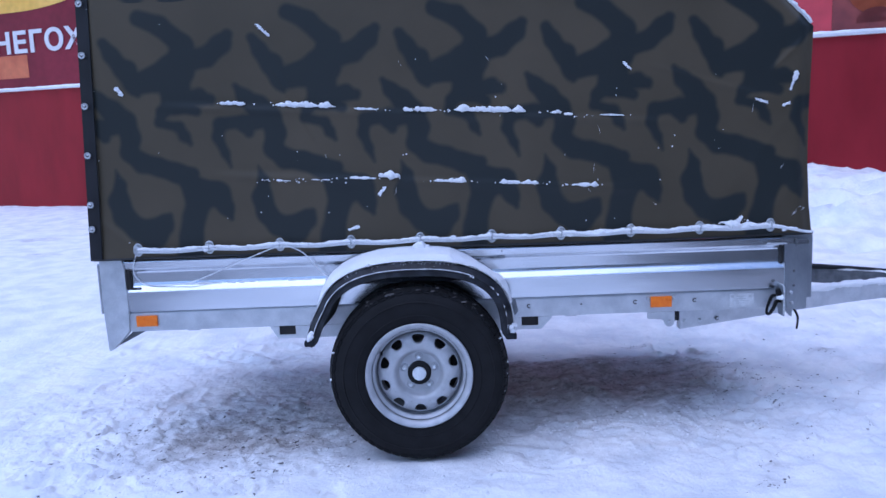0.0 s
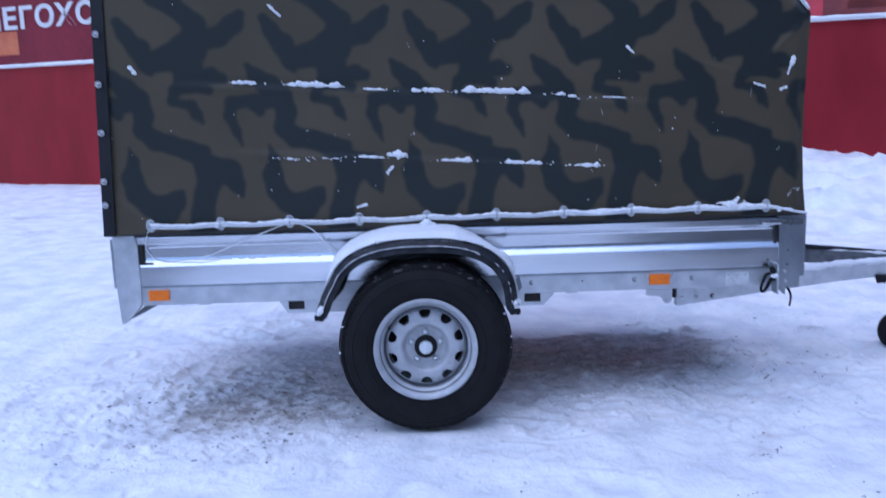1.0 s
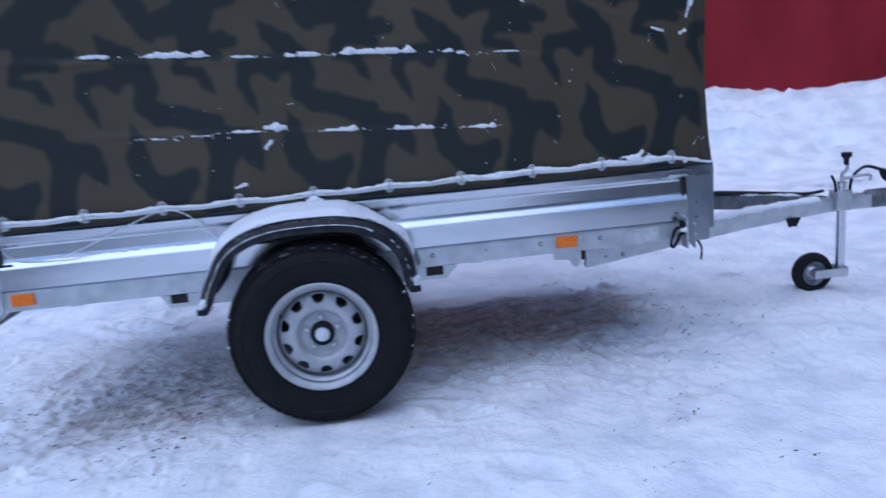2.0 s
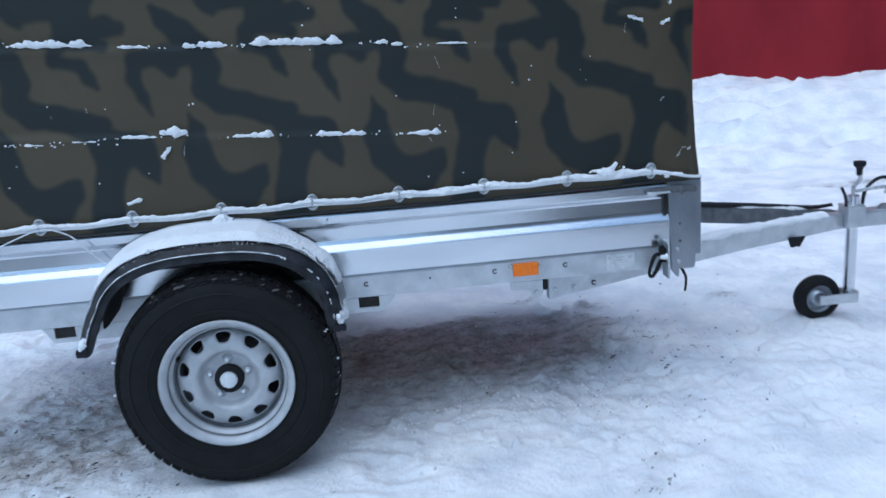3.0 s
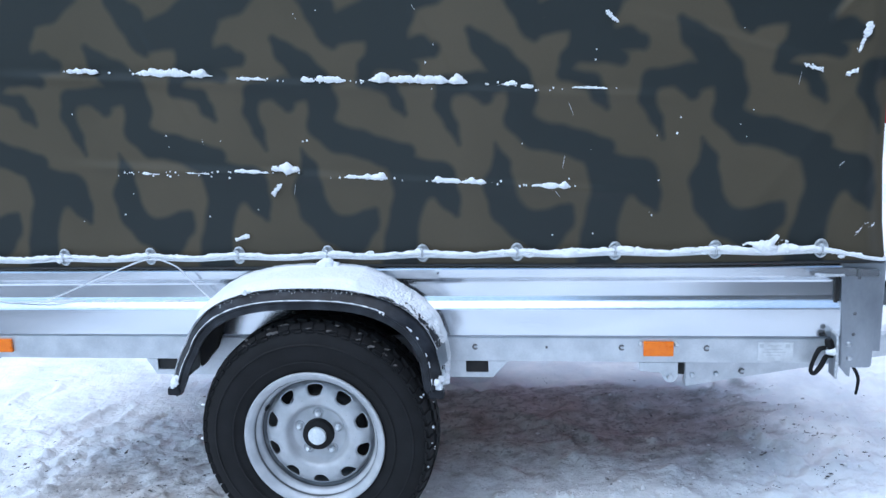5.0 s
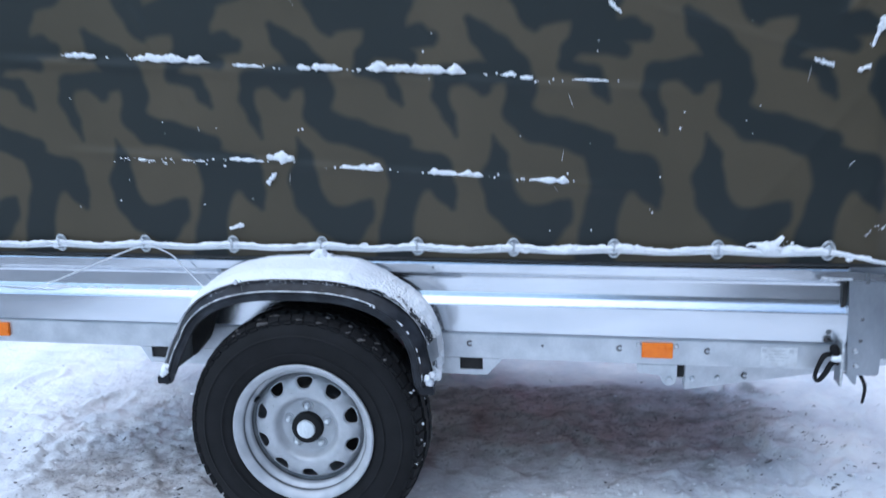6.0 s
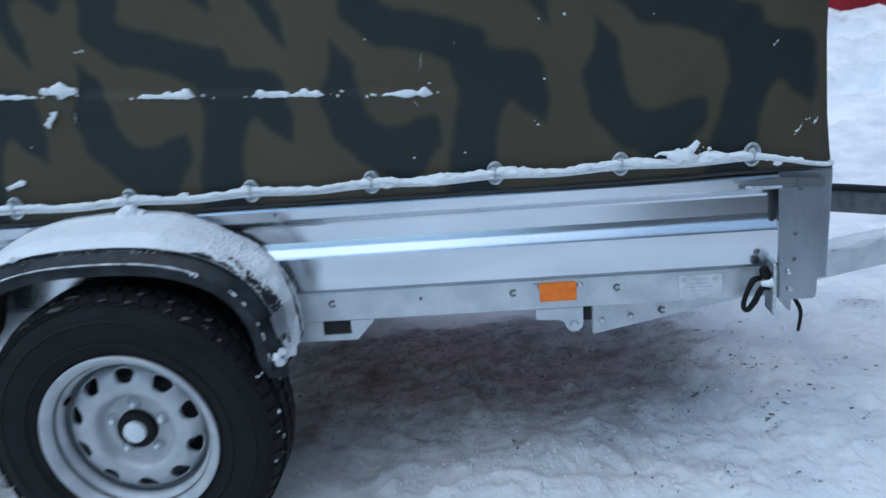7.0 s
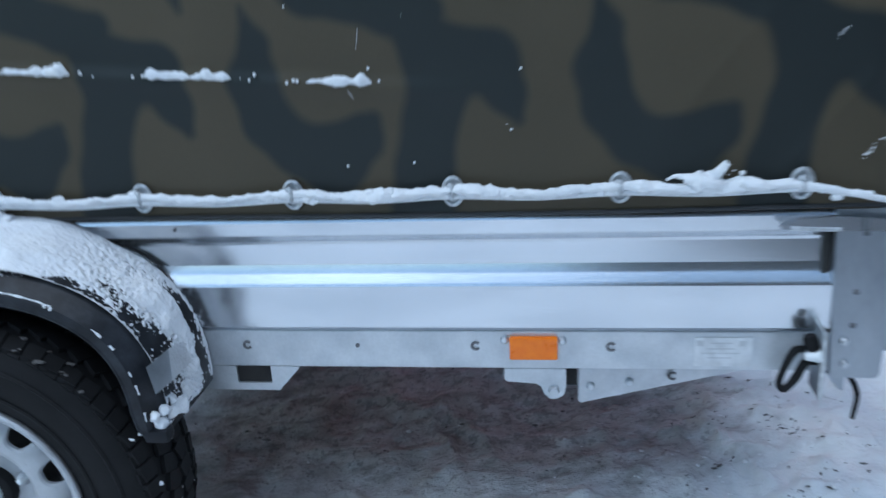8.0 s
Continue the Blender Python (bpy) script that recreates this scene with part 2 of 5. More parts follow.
def thing(name, place, label, category, group="", kind=""):
    ob = new(name)
    ob.empty_display_size = 0.1
    ob.matrix_basis = Matrix.Translation(place)
    return tagged(ob, label, category, group, kind)


def box(x0, x1, y0, y1, z0, z1, bevel=0.003, bm=None, turn=None):
    bm = bm or bmesh.new()
    m = Matrix.Translation(((x0 + x1) / 2, (y0 + y1) / 2, (z0 + z1) / 2)) @ (turn or Matrix()) @ Matrix.Diagonal((x1 - x0, y1 - y0, z1 - z0, 1))
    v = bmesh.ops.create_cube(bm, size=1, matrix=m)["verts"]
    if bevel:
        bmesh.ops.bevel(bm, geom=list({e for w in v for e in w.link_edges}), offset=bevel, segments=2, affect="EDGES", profile=0.6)
    return bm


def prism(outline, y0, y1, bm=None, bevel=0.0):
    """A plate: an outline in x and z, from y0 to y1."""
    bm = bm or bmesh.new()
    a = [bm.verts.new((x, y0, z)) for x, z in outline]
    b = [bm.verts.new((x, y1, z)) for x, z in outline]
    bm.faces.new(a)
    bm.faces.new(b[::-1])
    for i in range(len(a)):
        j = (i + 1) % len(a)
        bm.faces.new((a[i], b[i], b[j], a[j]))
    if bevel:
        bmesh.ops.bevel(bm, geom=bm.edges[:], offset=bevel, segments=2, affect="EDGES")
    return bm


def lathe(profile, centre, steps=64, bm=None, axis="y", closed=False):
    """A turned form: (radius, offset along the axis) round the centre."""
    bm = bm or bmesh.new()
    rings = []
    for k in range(steps):
        a = 2 * math.pi * k / steps
        c, s = math.cos(a), math.sin(a)
        if axis == "y":
            rings.append([bm.verts.new((centre[0] + r * c, centre[1] + o, centre[2] + r * s)) for r, o in profile])
        elif axis == "z":
            rings.append([bm.verts.new((centre[0] + r * c, centre[1] + r * s, centre[2] + o)) for r, o in profile])
        else:
            rings.append([bm.verts.new((centre[0] + o, centre[1] + r * c, centre[2] + r * s)) for r, o in profile])
    for k in range(steps):
        a, b = rings[k], rings[(k + 1) % steps]
        for i in range(len(profile) - (0 if closed else 1)):
            j = (i + 1) % len(profile)
            if profile[i][0] > 1e-5 or profile[j][0] > 1e-5:
                bm.faces.new((a[i], a[j], b[j], b[i]))
    bmesh.ops.remove_doubles(bm, verts=bm.verts[:], dist=1e-6)
    return bm


def tube(points, radius, bm=None, sides=8, lump=0.0, seed=0, steps=1, flat=1.0):
    """A round bar along points (smoothed where steps > 1), its radius one number or one for each point; lump makes it uneven."""
    bm = bm or bmesh.new()
    pts = [Vector(p) for p in points]
    rad = list(radius) if isinstance(radius, (list, tuple)) else [radius] * len(pts)
    if steps > 1:
        fine, fr = [], []
        for i in range(len(pts) - 1):
            p0, p1, p2, p3 = pts[max(0, i - 1)], pts[i], pts[i + 1], pts[min(len(pts) - 1, i + 2)]
            for k in range(steps):
                t = k / steps
                fine.append(0.5 * (2 * p1 + (p2 - p0) * t + (2 * p0 - 5 * p1 + 4 * p2 - p3) * t * t + (3 * p1 - p0 - 3 * p2 + p3) * t ** 3))
                fr.append(rad[i] * (1 - t) + rad[i + 1] * t)
        pts, rad = fine + [pts[-1]], fr + [rad[-1]]
    rings = []
    for i, p in enumerate(pts):
        way = (pts[min(i + 1, len(pts) - 1)] - pts[max(i - 1, 0)]).normalized()
        side = way.cross(Vector((0, 1, 0)) if abs(way.y) < 0.9 else Vector((1, 0, 0))).normalized()
        up = way.cross(side)
        ring = []
        for k in range(sides):
            a = 2 * math.pi * k / sides
            r = rad[i]
            off = side * math.cos(a) + up * (math.sin(a) * flat)
            if lump:
                q = p + off * r
                r *= 1 + lump * noise.noise(q * 55 + Vector((seed, 0, 0))) + 0.6 * lump * noise.noise(q * 140 + Vector((0, seed, 0)))
            ring.append(bm.verts.new(p + off * r))
        rings.append(ring)
    for a, b in zip(rings, rings[1:]):
        for k in range(sides):
            j = (k + 1) % sides
            bm.faces.new((a[k], a[j], b[j], b[k]))
    bm.faces.new(rings[0][::-1])
    bm.faces.new(rings[-1])
    return bm


def value_noise(x, y, scale, seed):
    """Smooth noise between -1 and 1 on arrays of places."""
    table = np.random.RandomState(seed).rand(256, 256)
    u, v = np.asarray(x) * scale + 1000, np.asarray(y) * scale + 1000
    i, j = np.floor(u).astype(int), np.floor(v).astype(int)
    f, g = u - i, v - j
    f, g = f * f * (3 - 2 * f), g * g * (3 - 2 * g)
    at = lambda a, b: table[a % 256, b % 256]
    return 2 * (at(i, j) * (1 - f) * (1 - g) + at(i + 1, j) * f * (1 - g) + at(i, j + 1) * (1 - f) * g + at(i + 1, j + 1) * f * g) - 1


def smooth_step(a, b, x):
    t = np.clip((x - a) / (b - a), 0, 1)
    return t * t * (3 - 2 * t)


def grid_mesh(name, X, Y, Z, mat):
    """A sheet from three equal 2D arrays of places."""
    h, w = X.shape
    me = bpy.data.meshes.new(name)
    idx = np.arange(h * w).reshape(h, w)
    quads = np.stack([idx[:-1, :-1], idx[:-1, 1:], idx[1:, 1:], idx[1:, :-1]], -1).reshape(-1, 4)
    me.from_pydata(np.stack([X, Y, Z], -1).reshape(-1, 3).tolist(), [], quads.tolist())
    me.materials.append(mat)
    me.shade_smooth()
    return me


# ---- the place: ground, the red building behind ----
WALL_Y, WALL_SLOPE = 9.37, -0.39


def wall_y(x):
    return WALL_Y + WALL_SLOPE * x


def lines(near, fine, far, reach):
    inner = np.arange(near, far + 1e-6, fine)
    out = np.concatenate([np.arange(0.1, 10, 0.1), [11, 13, 16, 20, 30, 80, 250, 700]])
    out = out[out < reach]
    return np.concatenate([near - out[::-1], inner, far + out])


gx, gy = np.meshgrid(lines(-2.6, 0.0125, 3.0, 800), lines(-1.2, 0.0125, 1.8, 800))
near_wall = wall_y(gx) - gy
bank = smooth_step(3.6, 0.7, near_wall) * smooth_step(-4.5, 1.5, gx) * (near_wall > -2)
gz = 0.61 * bank * (1 + 0.10 * value_noise(gx, gy, 0.8, 5))
gz += bank * (0.07 * value_noise(gx, gy, 1.9, 6) + 0.045 * value_noise(gx, gy, 4.6, 7))
gz += 0.10 * smooth_step(2.5, 0.5, near_wall) * (1 - smooth_step(-4.5, 1.5, gx))
gz += 0.012 * value_noise(gx, gy, 1.3, 1) + 0.008 * value_noise(gx, gy, 4.0, 2) + 0.006 * value_noise(gx, gy, 10.0, 3)
gz += 0.0045 * value_noise(gx, gy, 21.0, 4) - 0.014
lumpy = np.clip(smooth_step(0.9, 1.5, gx) * smooth_step(-0.5, 0.1, gy) + smooth_step(0.2, 0.5, gx) * smooth_step(-0.35, -0.15, gy) * smooth_step(0.5, 0.25, gy) + smooth_step(-0.3, -0.7, gx) * smooth_step(-0.6, -0.2, gy) * smooth_step(0.9, 0.5, gy), 0, 1) * (gy < 2.2) * (np.abs(gx) < 3.2)
gz += lumpy * (0.019 * np.maximum(0, value_noise(gx + 0.02 * value_noise(gx, gy, 14, 8), gy, 26.0, 9)) ** 1.4 - 0.008 * np.maximum(0, value_noise(gx, gy, 19.0, 10)) ** 1.6)
wx, wy = gx + 0.035 * value_noise(gx, gy, 12.0, 51) + 0.015 * value_noise(gx, gy, 30.0, 52), gy + 0.035 * value_noise(gx, gy, 12.0, 53) + 0.015 * value_noise(gx, gy, 30.0, 54)
rnd = np.random.RandomState(3)
for k in range(330):                                     # dents left by boots and clods beside them
    cx, cy, ang = rnd.uniform(-3.2, 4.0), rnd.uniform(-1.5, 6.0), rnd.uniform(0, 3.14)
    if k > 150:                                          # more of them behind the wheel
        cx, cy = rnd.normal(-1.2, 0.5), rnd.normal(0.0, 0.4)
    if abs(cx) < 0.35 and abs(cy + 0.1) < 0.3:
        continue
    a, b = rnd.uniform(0.08, 0.16), rnd.uniform(0.04, 0.07)
    if k > 150:
        a, b = a * 0.4, b * 0.4
    u, v = (wx - cx) * math.cos(ang) + (wy - cy) * math.sin(ang), -(wx - cx) * math.sin(ang) + (wy - cy) * math.cos(ang)
    q = (u / a) ** 2 + (v / b) ** 2
    gz += rnd.uniform(0.008, 0.022) * (1.0 if k <= 150 else 0.55) * (-np.exp(-q * q) + 0.7 * np.exp(-((np.sqrt(q) - 1.35) / 0.3) ** 2))
for k in range(40):                                      # hollows in the ploughed bank
    cx, dist = rnd.uniform(-1.0, 8.0), rnd.uniform(0.5, 3.2)
    cy, a, b = wall_y(cx) - dist, rnd.uniform(0.15, 0.45), rnd.uniform(0.10, 0.22)
    q = ((gx - cx) / a) ** 2 + ((gy - cy) / b) ** 2
    gz += rnd.uniform(0.02, 0.06) * (-np.exp(-q * q) + 0.5 * np.exp(-((np.sqrt(q) - 1.4) / 0.35) ** 2))
for k in range(34):                                      # broken, clumpy crust on the bank ahead of the drawbar
    cx, cy, a = rnd.uniform(3.0, 5.2), rnd.uniform(4.2, 7.2), rnd.uniform(0.07, 0.20)
    q = ((gx - cx) / (a * 1.7)) ** 2 + ((gy - cy) / a) ** 2
    gz += rnd.uniform(0.03, 0.07) * (-np.exp(-q * q) + 0.7 * np.exp(-((np.sqrt(q) - 1.4) / 0.35) ** 2))
gz += 0.040 * np.exp(-((gx - 2.45) / 0.16) ** 2 - ((gy - 0.62) / 0.14) ** 2)     # snow pushed up round the small wheel
gz = np.where(np.hypot(gx, (gy + 0.12) * 0.7) < 0.3, np.minimum(gz, -0.008), gz)
turned_x, turned_y = wx * 0.88 + wy * 0.48, wy * 0.88 - wx * 0.48                  # frozen ruts, drawn out ahead of the wheel
rut = smooth_step(-0.1, 0.2, gx) * smooth_step(2.1, 1.5, gx) * smooth_step(-0.05, 0.25, gy) * smooth_step(1.3, 1.0, gy)
gz += rut * (0.010 * value_noise(turned_x * 0.55, turned_y * 1.5, 9.0, 71) + 0.007 * value_noise(turned_x * 0.6, turned_y * 1.3, 20.0, 72) + 0.004 * value_noise(turned_x, turned_y, 36.0, 73))
ground_mesh = grid_mesh("ground", gx, gy, gz, GROUND)
front_line = np.interp(wx, [0.0, 0.3, 0.63, 0.9, 1.27, 1.6, 1.9], [0.04, 0.08, 0.11, 0.18, 0.31, 0.50, 0.74]) + 0.05 * value_noise(gx, gy, 3.0, 55)
back_line = np.interp(wx, [0.2, 0.5, 0.9, 1.4, 1.75], [1.08, 1.12, 1.15, 1.12, 0.98]) + 0.05 * value_noise(gx, gy, 3.0, 56)
soil = (0.50 * smooth_step(-0.14, 0.08, wy - front_line) + 0.38 * smooth_step(0.06, 0.48, wy - front_line)) * smooth_step(0.09, -0.05, wy - back_line) * smooth_step(-0.25, 0.15, wx) * smooth_step(1.95, 1.35, wx)
soil += 0.50 * np.exp(-(((wx + 0.66) / 0.52) ** 2 + ((wy - 0.26) / 0.40) ** 2) ** 1.5)
soil += 0.34 * np.exp(-(((gx + 0.95) / 0.50) ** 2 + ((gy - 0.02) / 0.24) ** 2))
for cx, cy, a, b, h in ((4.17, 3.43, 0.16, 0.10, 0.5), (4.47, 3.46, 0.14, 0.10, 0.55), (3.87, 3.5, 0.28, 0.07, 0.3), (-4.74, 6.35, 0.30, 0.22, 0.5), (-5.39, 7.8, 0.4, 0.2, 0.4),
                        (2.23, 1.14, 0.10, 0.05, 0.6), (1.23, 1.36, 0.12, 0.06, 0.5), (1.52, 1.15, 0.14, 0.08, 0.5), (1.36, -0.33, 0.10, 0.12, 0.3), (1.27, -0.53, 0.08, 0.08, 0.3)):
    soil += h * np.exp(-((wx - cx) / a) ** 2 - ((wy - cy) / b) ** 2)      # dirty smudges, with shaded hollows of the bank put into the colour
soil += 0.15 * np.exp(-((wx - 1.70) / 0.42) ** 2 - ((wy - 0.50) / 0.42) ** 2)
soil += 0.15 * smooth_step(-0.35, -1.1, gx) * smooth_step(1.0, 0.3, gy) * (gx > -8) * (gy > -8)
soil += 0.14 * value_noise(gx, gy, 1.8, 11) + 0.10 * value_noise(gx, gy, 5.0, 12) - 0.06
at = ground_mesh.attributes.new("soil", "FLOAT", "POINT")
at.data.foreach_set("value", soil.astype(np.float32).ravel())
# unseen dark ground, added so that the zinc sides reflect something dark
def added_dark_ground(a, b, seed):
    """Added dark ground where both distances are positive, with a rounded corner and ragged, patchy edges."""
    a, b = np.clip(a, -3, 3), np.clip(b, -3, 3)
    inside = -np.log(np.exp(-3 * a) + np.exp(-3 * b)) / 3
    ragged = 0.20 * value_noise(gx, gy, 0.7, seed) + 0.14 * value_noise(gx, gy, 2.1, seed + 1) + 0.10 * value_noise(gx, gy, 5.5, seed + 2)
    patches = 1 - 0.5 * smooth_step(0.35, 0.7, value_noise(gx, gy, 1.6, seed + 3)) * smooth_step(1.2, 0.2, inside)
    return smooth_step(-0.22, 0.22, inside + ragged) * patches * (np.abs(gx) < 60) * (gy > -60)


dark_patch = added_dark_ground(gx - 1.72, -1.90 - gy, 61)
dark_patch_rear = added_dark_ground(-1.78 - gx, -1.50 - gy, 81)
at = ground_mesh.attributes.new("dark_patch", "FLOAT", "POINT")
at.data.foreach_set("value", (np.maximum(dark_patch, 0.80 * dark_patch_rear)).astype(np.float32).ravel())
tagged(new("ground", ground_mesh), "trampled snow with brown slush under the trailer and added unseen dark ground", "snow", kind="structure")


def along_wall(name, mat, x0, x1, z0, z1, out, thick, parent=None, label="", bevel=0.004):
    """A board on the red wall between two x, its face out metres in front."""
    a = math.atan(WALL_SLOPE)
    n = Vector((math.sin(a), -math.cos(a), 0))
    mid = Vector(((x0 + x1) / 2, wall_y((x0 + x1) / 2), (z0 + z1) / 2)) + n * (out - thick / 2)
    w = (x1 - x0) / math.cos(a)
    bm = bmesh.new()
    bmesh.ops.create_cube(bm, size=1, matrix=Matrix.Translation(mid) @ Matrix.Rotation(a, 4, "Z") @ Matrix.Diagonal((w, thick, z1 - z0, 1)))
    if bevel:
        bmesh.ops.bevel(bm, geom=bm.edges[:], offset=bevel, segments=1, affect="EDGES")
    return part(name, bm, mat, parent, label)


wall_back = along_wall("wall_back", RED_WALL, -30, 26, -0.3, 6.5, 0.0, 0.3)
tagged(wall_back, "dark red painted wall of a long building", "wall", kind="structure")
# unseen walls, added to block sky and darken reflections on the trailer
UNSEEN_WALL = material("unseen_grey_wall", (0.10, 0.10, 0.10), (0.15, 0.15, 0.15), 1.5, rough=0.8, bump=0.2, bump_scale=12)
for name, ends in (("wall_right", (5.6, 5.9, -9.0, -2.2, 7.0)), ("wall_corner", (5.9, 9.0, -2.5, -2.2, 4.2)), ("wall_side", (9.0, 9.3, -2.5, 5.7, 4.2)),
                   ("wall_front", (1.5, 5.9, -9.3, -9.0, 7.0)), ("wall_link", (1.2, 1.5, -16.0, -9.0, 7.0)), ("wall_far", (-30.0, 1.5, -16.3, -16.0, 2.6))):
    x0, x1, y0, y1, top = ends
    tagged(part(name, box(x0, x1, y0, y1, -0.3, top, 0.0), UNSEEN_WALL), "unseen plain grey wall, added to block sky and darken reflections", "wall", kind="structure")

# the ledge under the banner, with its snow
ledge = along_wall("ledge", WHITE, -20, 20, 2.262, 2.30, 0.07, 0.08)
tagged(ledge, "thin white metal ledge along the red wall", "ledge", kind="structure")
bm = bmesh.new()
a = math.atan(WALL_SLOPE)
tube([(x, wall_y(x) - 0.045, 2.305) for x in np.arange(-12, 14, 0.12)], 0.026, bm, sides=7, lump=0.5, seed=8)
tagged(part("ledge_snow", bm, SNOW, smooth=True), "thin line of snow lying on the wall ledge", "snow", kind="stuff")

sign = thing("sign_board", (-7.0, wall_y(-7.0), 2.3), "dark red printed banner with white letters above the ledge", "sign")
along_wall("panel", BANNER, -14, -1.0, 2.32, 4.6, 0.03, 0.03, sign)
along_wall("picture_patch", BANNER_ORANGE, -8.9, -7.50, 2.50, 2.92, 0.034, 0.01, sign, "orange picture area")
bm = bmesh.new()
top = [(x, 3.62 + 0.10 * (x + 8.6) + 0.05 * math.sin(2 * x), 4.2) for x in np.arange(-10.5, -6.4, 0.2)]
for (x0, l0, h0), (x1, l1, h1) in zip(top, top[1:]):
    q = [bm.verts.new((x, wall_y(x) - 0.043, z)) for x, z in ((x0, l0), (x1, l1), (x1, h1), (x0, h0))]
    bm.faces.new(q)
bmesh.ops.remove_doubles(bm, verts=bm.verts[:], dist=1e-5)
bmesh.ops.solidify(bm, geom=bm.faces[:], thickness=0.004)
part("swoosh", bm, BANNER_YELLOW, sign, "yellow curved stripe")
text = bpy.data.curves.new("letters", "FONT")
text.body, text.size, text.extrude, text.offset, text.space_character = "НЕГОХО", 0.52, 0.006, 0.016, 1.08
tmp = new("letters_curve", text)
bpy.context.view_layer.update()
me = bpy.data.meshes.new_from_object(tmp.evaluated_get(bpy.context.evaluated_depsgraph_get()))
bpy.data.objects.remove(tmp)
me.materials.clear()
me.materials.append(WHITE)
letters = new("letters", me)
letters.parent = sign
letters.matrix_parent_inverse = Matrix.Translation(-origin(sign))
letters.matrix_basis = Matrix.Translation((-8.26, wall_y(-8.26) - 0.046, 2.965)) @ Matrix.Rotation(a, 4, "Z") @ Matrix.Rotation(radians(90), 4, "X") @ Matrix.Diagonal((1.2, 1, 1, 1))
tagged(letters, "white capital letters")

poster = thing("poster_board", (6.0, wall_y(6.0), 2.3), "red and brown printed poster with an orange picture above the ledge", "sign")
along_wall("panel", BANNER_BRIGHT, 0.5, 5.16, 2.32, 4.6, 0.03, 0.03, poster, "bright red area")
along_wall("panel", BANNER_BROWN, 5.16, 9.0, 2.32, 4.6, 0.032, 0.03, poster, "brownish red area")
bm = bmesh.new()
for cx, cz, rx, rz in ((6.05, 2.95, 0.75, 0.48),):
    pts = [(cx + rx * math.copysign(abs(math.cos(t)) ** 0.6, math.cos(t)), cz + rz * math.copysign(abs(math.sin(t)) ** 0.6, math.sin(t))) for t in np.linspace(0, 6.28, 33)[:-1]]
    f = bm.faces.new([bm.verts.new((x, wall_y(x) - 0.046, z)) for x, z in pts])
bmesh.ops.solidify(bm, geom=bm.faces[:], thickness=0.004)
part("picture_patch", bm, BANNER_ORANGE, poster, "orange picture area")
bm = bmesh.new()
pts = [(5.62 + 0.22 * math.cos(t), 2.42 + 0.17 * math.sin(t)) for t in np.linspace(0, math.pi, 17)]
bm.faces.new([bm.verts.new((x, wall_y(x) - 0.052, z)) for x, z in pts])
bmesh.ops.solidify(bm, geom=bm.faces[:], thickness=0.004)
part("picture_patch", bm, BANNER_BROWN, poster, "dark round picture area")

# ---- the trailer ----
WIDE = 1.36                                             # outside width of the body
MID = WIDE / 2
trailer = thing("cargo_trailer", (0.1, MID, 0), "single-axle galvanised cargo trailer standing on trampled snow", "trailer")

# side wall sheet: rolled lip, recessed upper band, sloping ledge, lower band
SIDE = [(0.050, 0.605), (0.012, 0.605), (0.006, 0.609), (0.004, 0.692), (0.007, 0.699), (0.0165, 0.7125), (0.0205, 0.7215), (0.023, 0.730), (0.023, 0.771),
        (0.021, 0.777), (0.012, 0.787), (0.008, 0.793), (0.006, 0.818), (0.010, 0.827), (0.040, 0.828)]


def side_sheet(flip):
    bm = bmesh.new()
    xs = np.linspace(-1.26, 1.55, 60)
    rows = []
    for x in xs:
        bow = 0.0025 * math.sin(3.1 * x) * (1 if not flip else 0)
        rows.append([bm.verts.new((x, (WIDE - y if flip else y + bow * min(1, (z - 0.6) * 8) * min(1, (0.83 - z) * 8)), z)) for y, z in SIDE])
    for a, b in zip(rows, rows[1:]):
        for i in range(len(SIDE) - 1):
            bm.faces.new((a[i], a[i + 1], b[i + 1], b[i]))
    return bm


for flip in (False, True):
    part("side_sheet", side_sheet(flip), ZINC, trailer, "ribbed bright zinc sheet", smooth=True, sharp=14)
    y0, y1 = (0.012, 0.060) if not flip else (WIDE - 0.060, WIDE - 0.012)
    part("lower_rail", box(-1.30, 1.550, y0, y1, 0.522, 0.5995, 0.003), ZINC_DULL, trailer, "dull zinc rail")
part("floor_panel", box(-1.28, 1.56, 0.062, WIDE - 0.062, 0.56, 0.575, 0.002), PLYWOOD, trailer, "brown plywood floor")
for x in (-1.0, -0.45, 0.62, 1.2):
    part("cross_member", box(x, x + 0.05, 0.062, WIDE - 0.062, 0.505, 0.559, 0.003), ZINC_DULL, trailer)

for flip in (0, 1):
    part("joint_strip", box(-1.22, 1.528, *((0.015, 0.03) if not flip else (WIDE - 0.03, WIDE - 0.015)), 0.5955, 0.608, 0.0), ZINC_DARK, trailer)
# dark strips put the shade at the side sheet's ends into colour
for x0, x1, z0, z1 in ((1.517, 1.5275, 0.716, 0.788), (-1.2215, -1.205, 0.706, 0.790), (-1.205, -1.165, 0.706, 0.711)):
    part("end_shade", box(x0, x1, 0.006, 0.034, z0, z1, 0.0), DARK, trailer, "dark strip standing in for shade at the end of the side sheet")

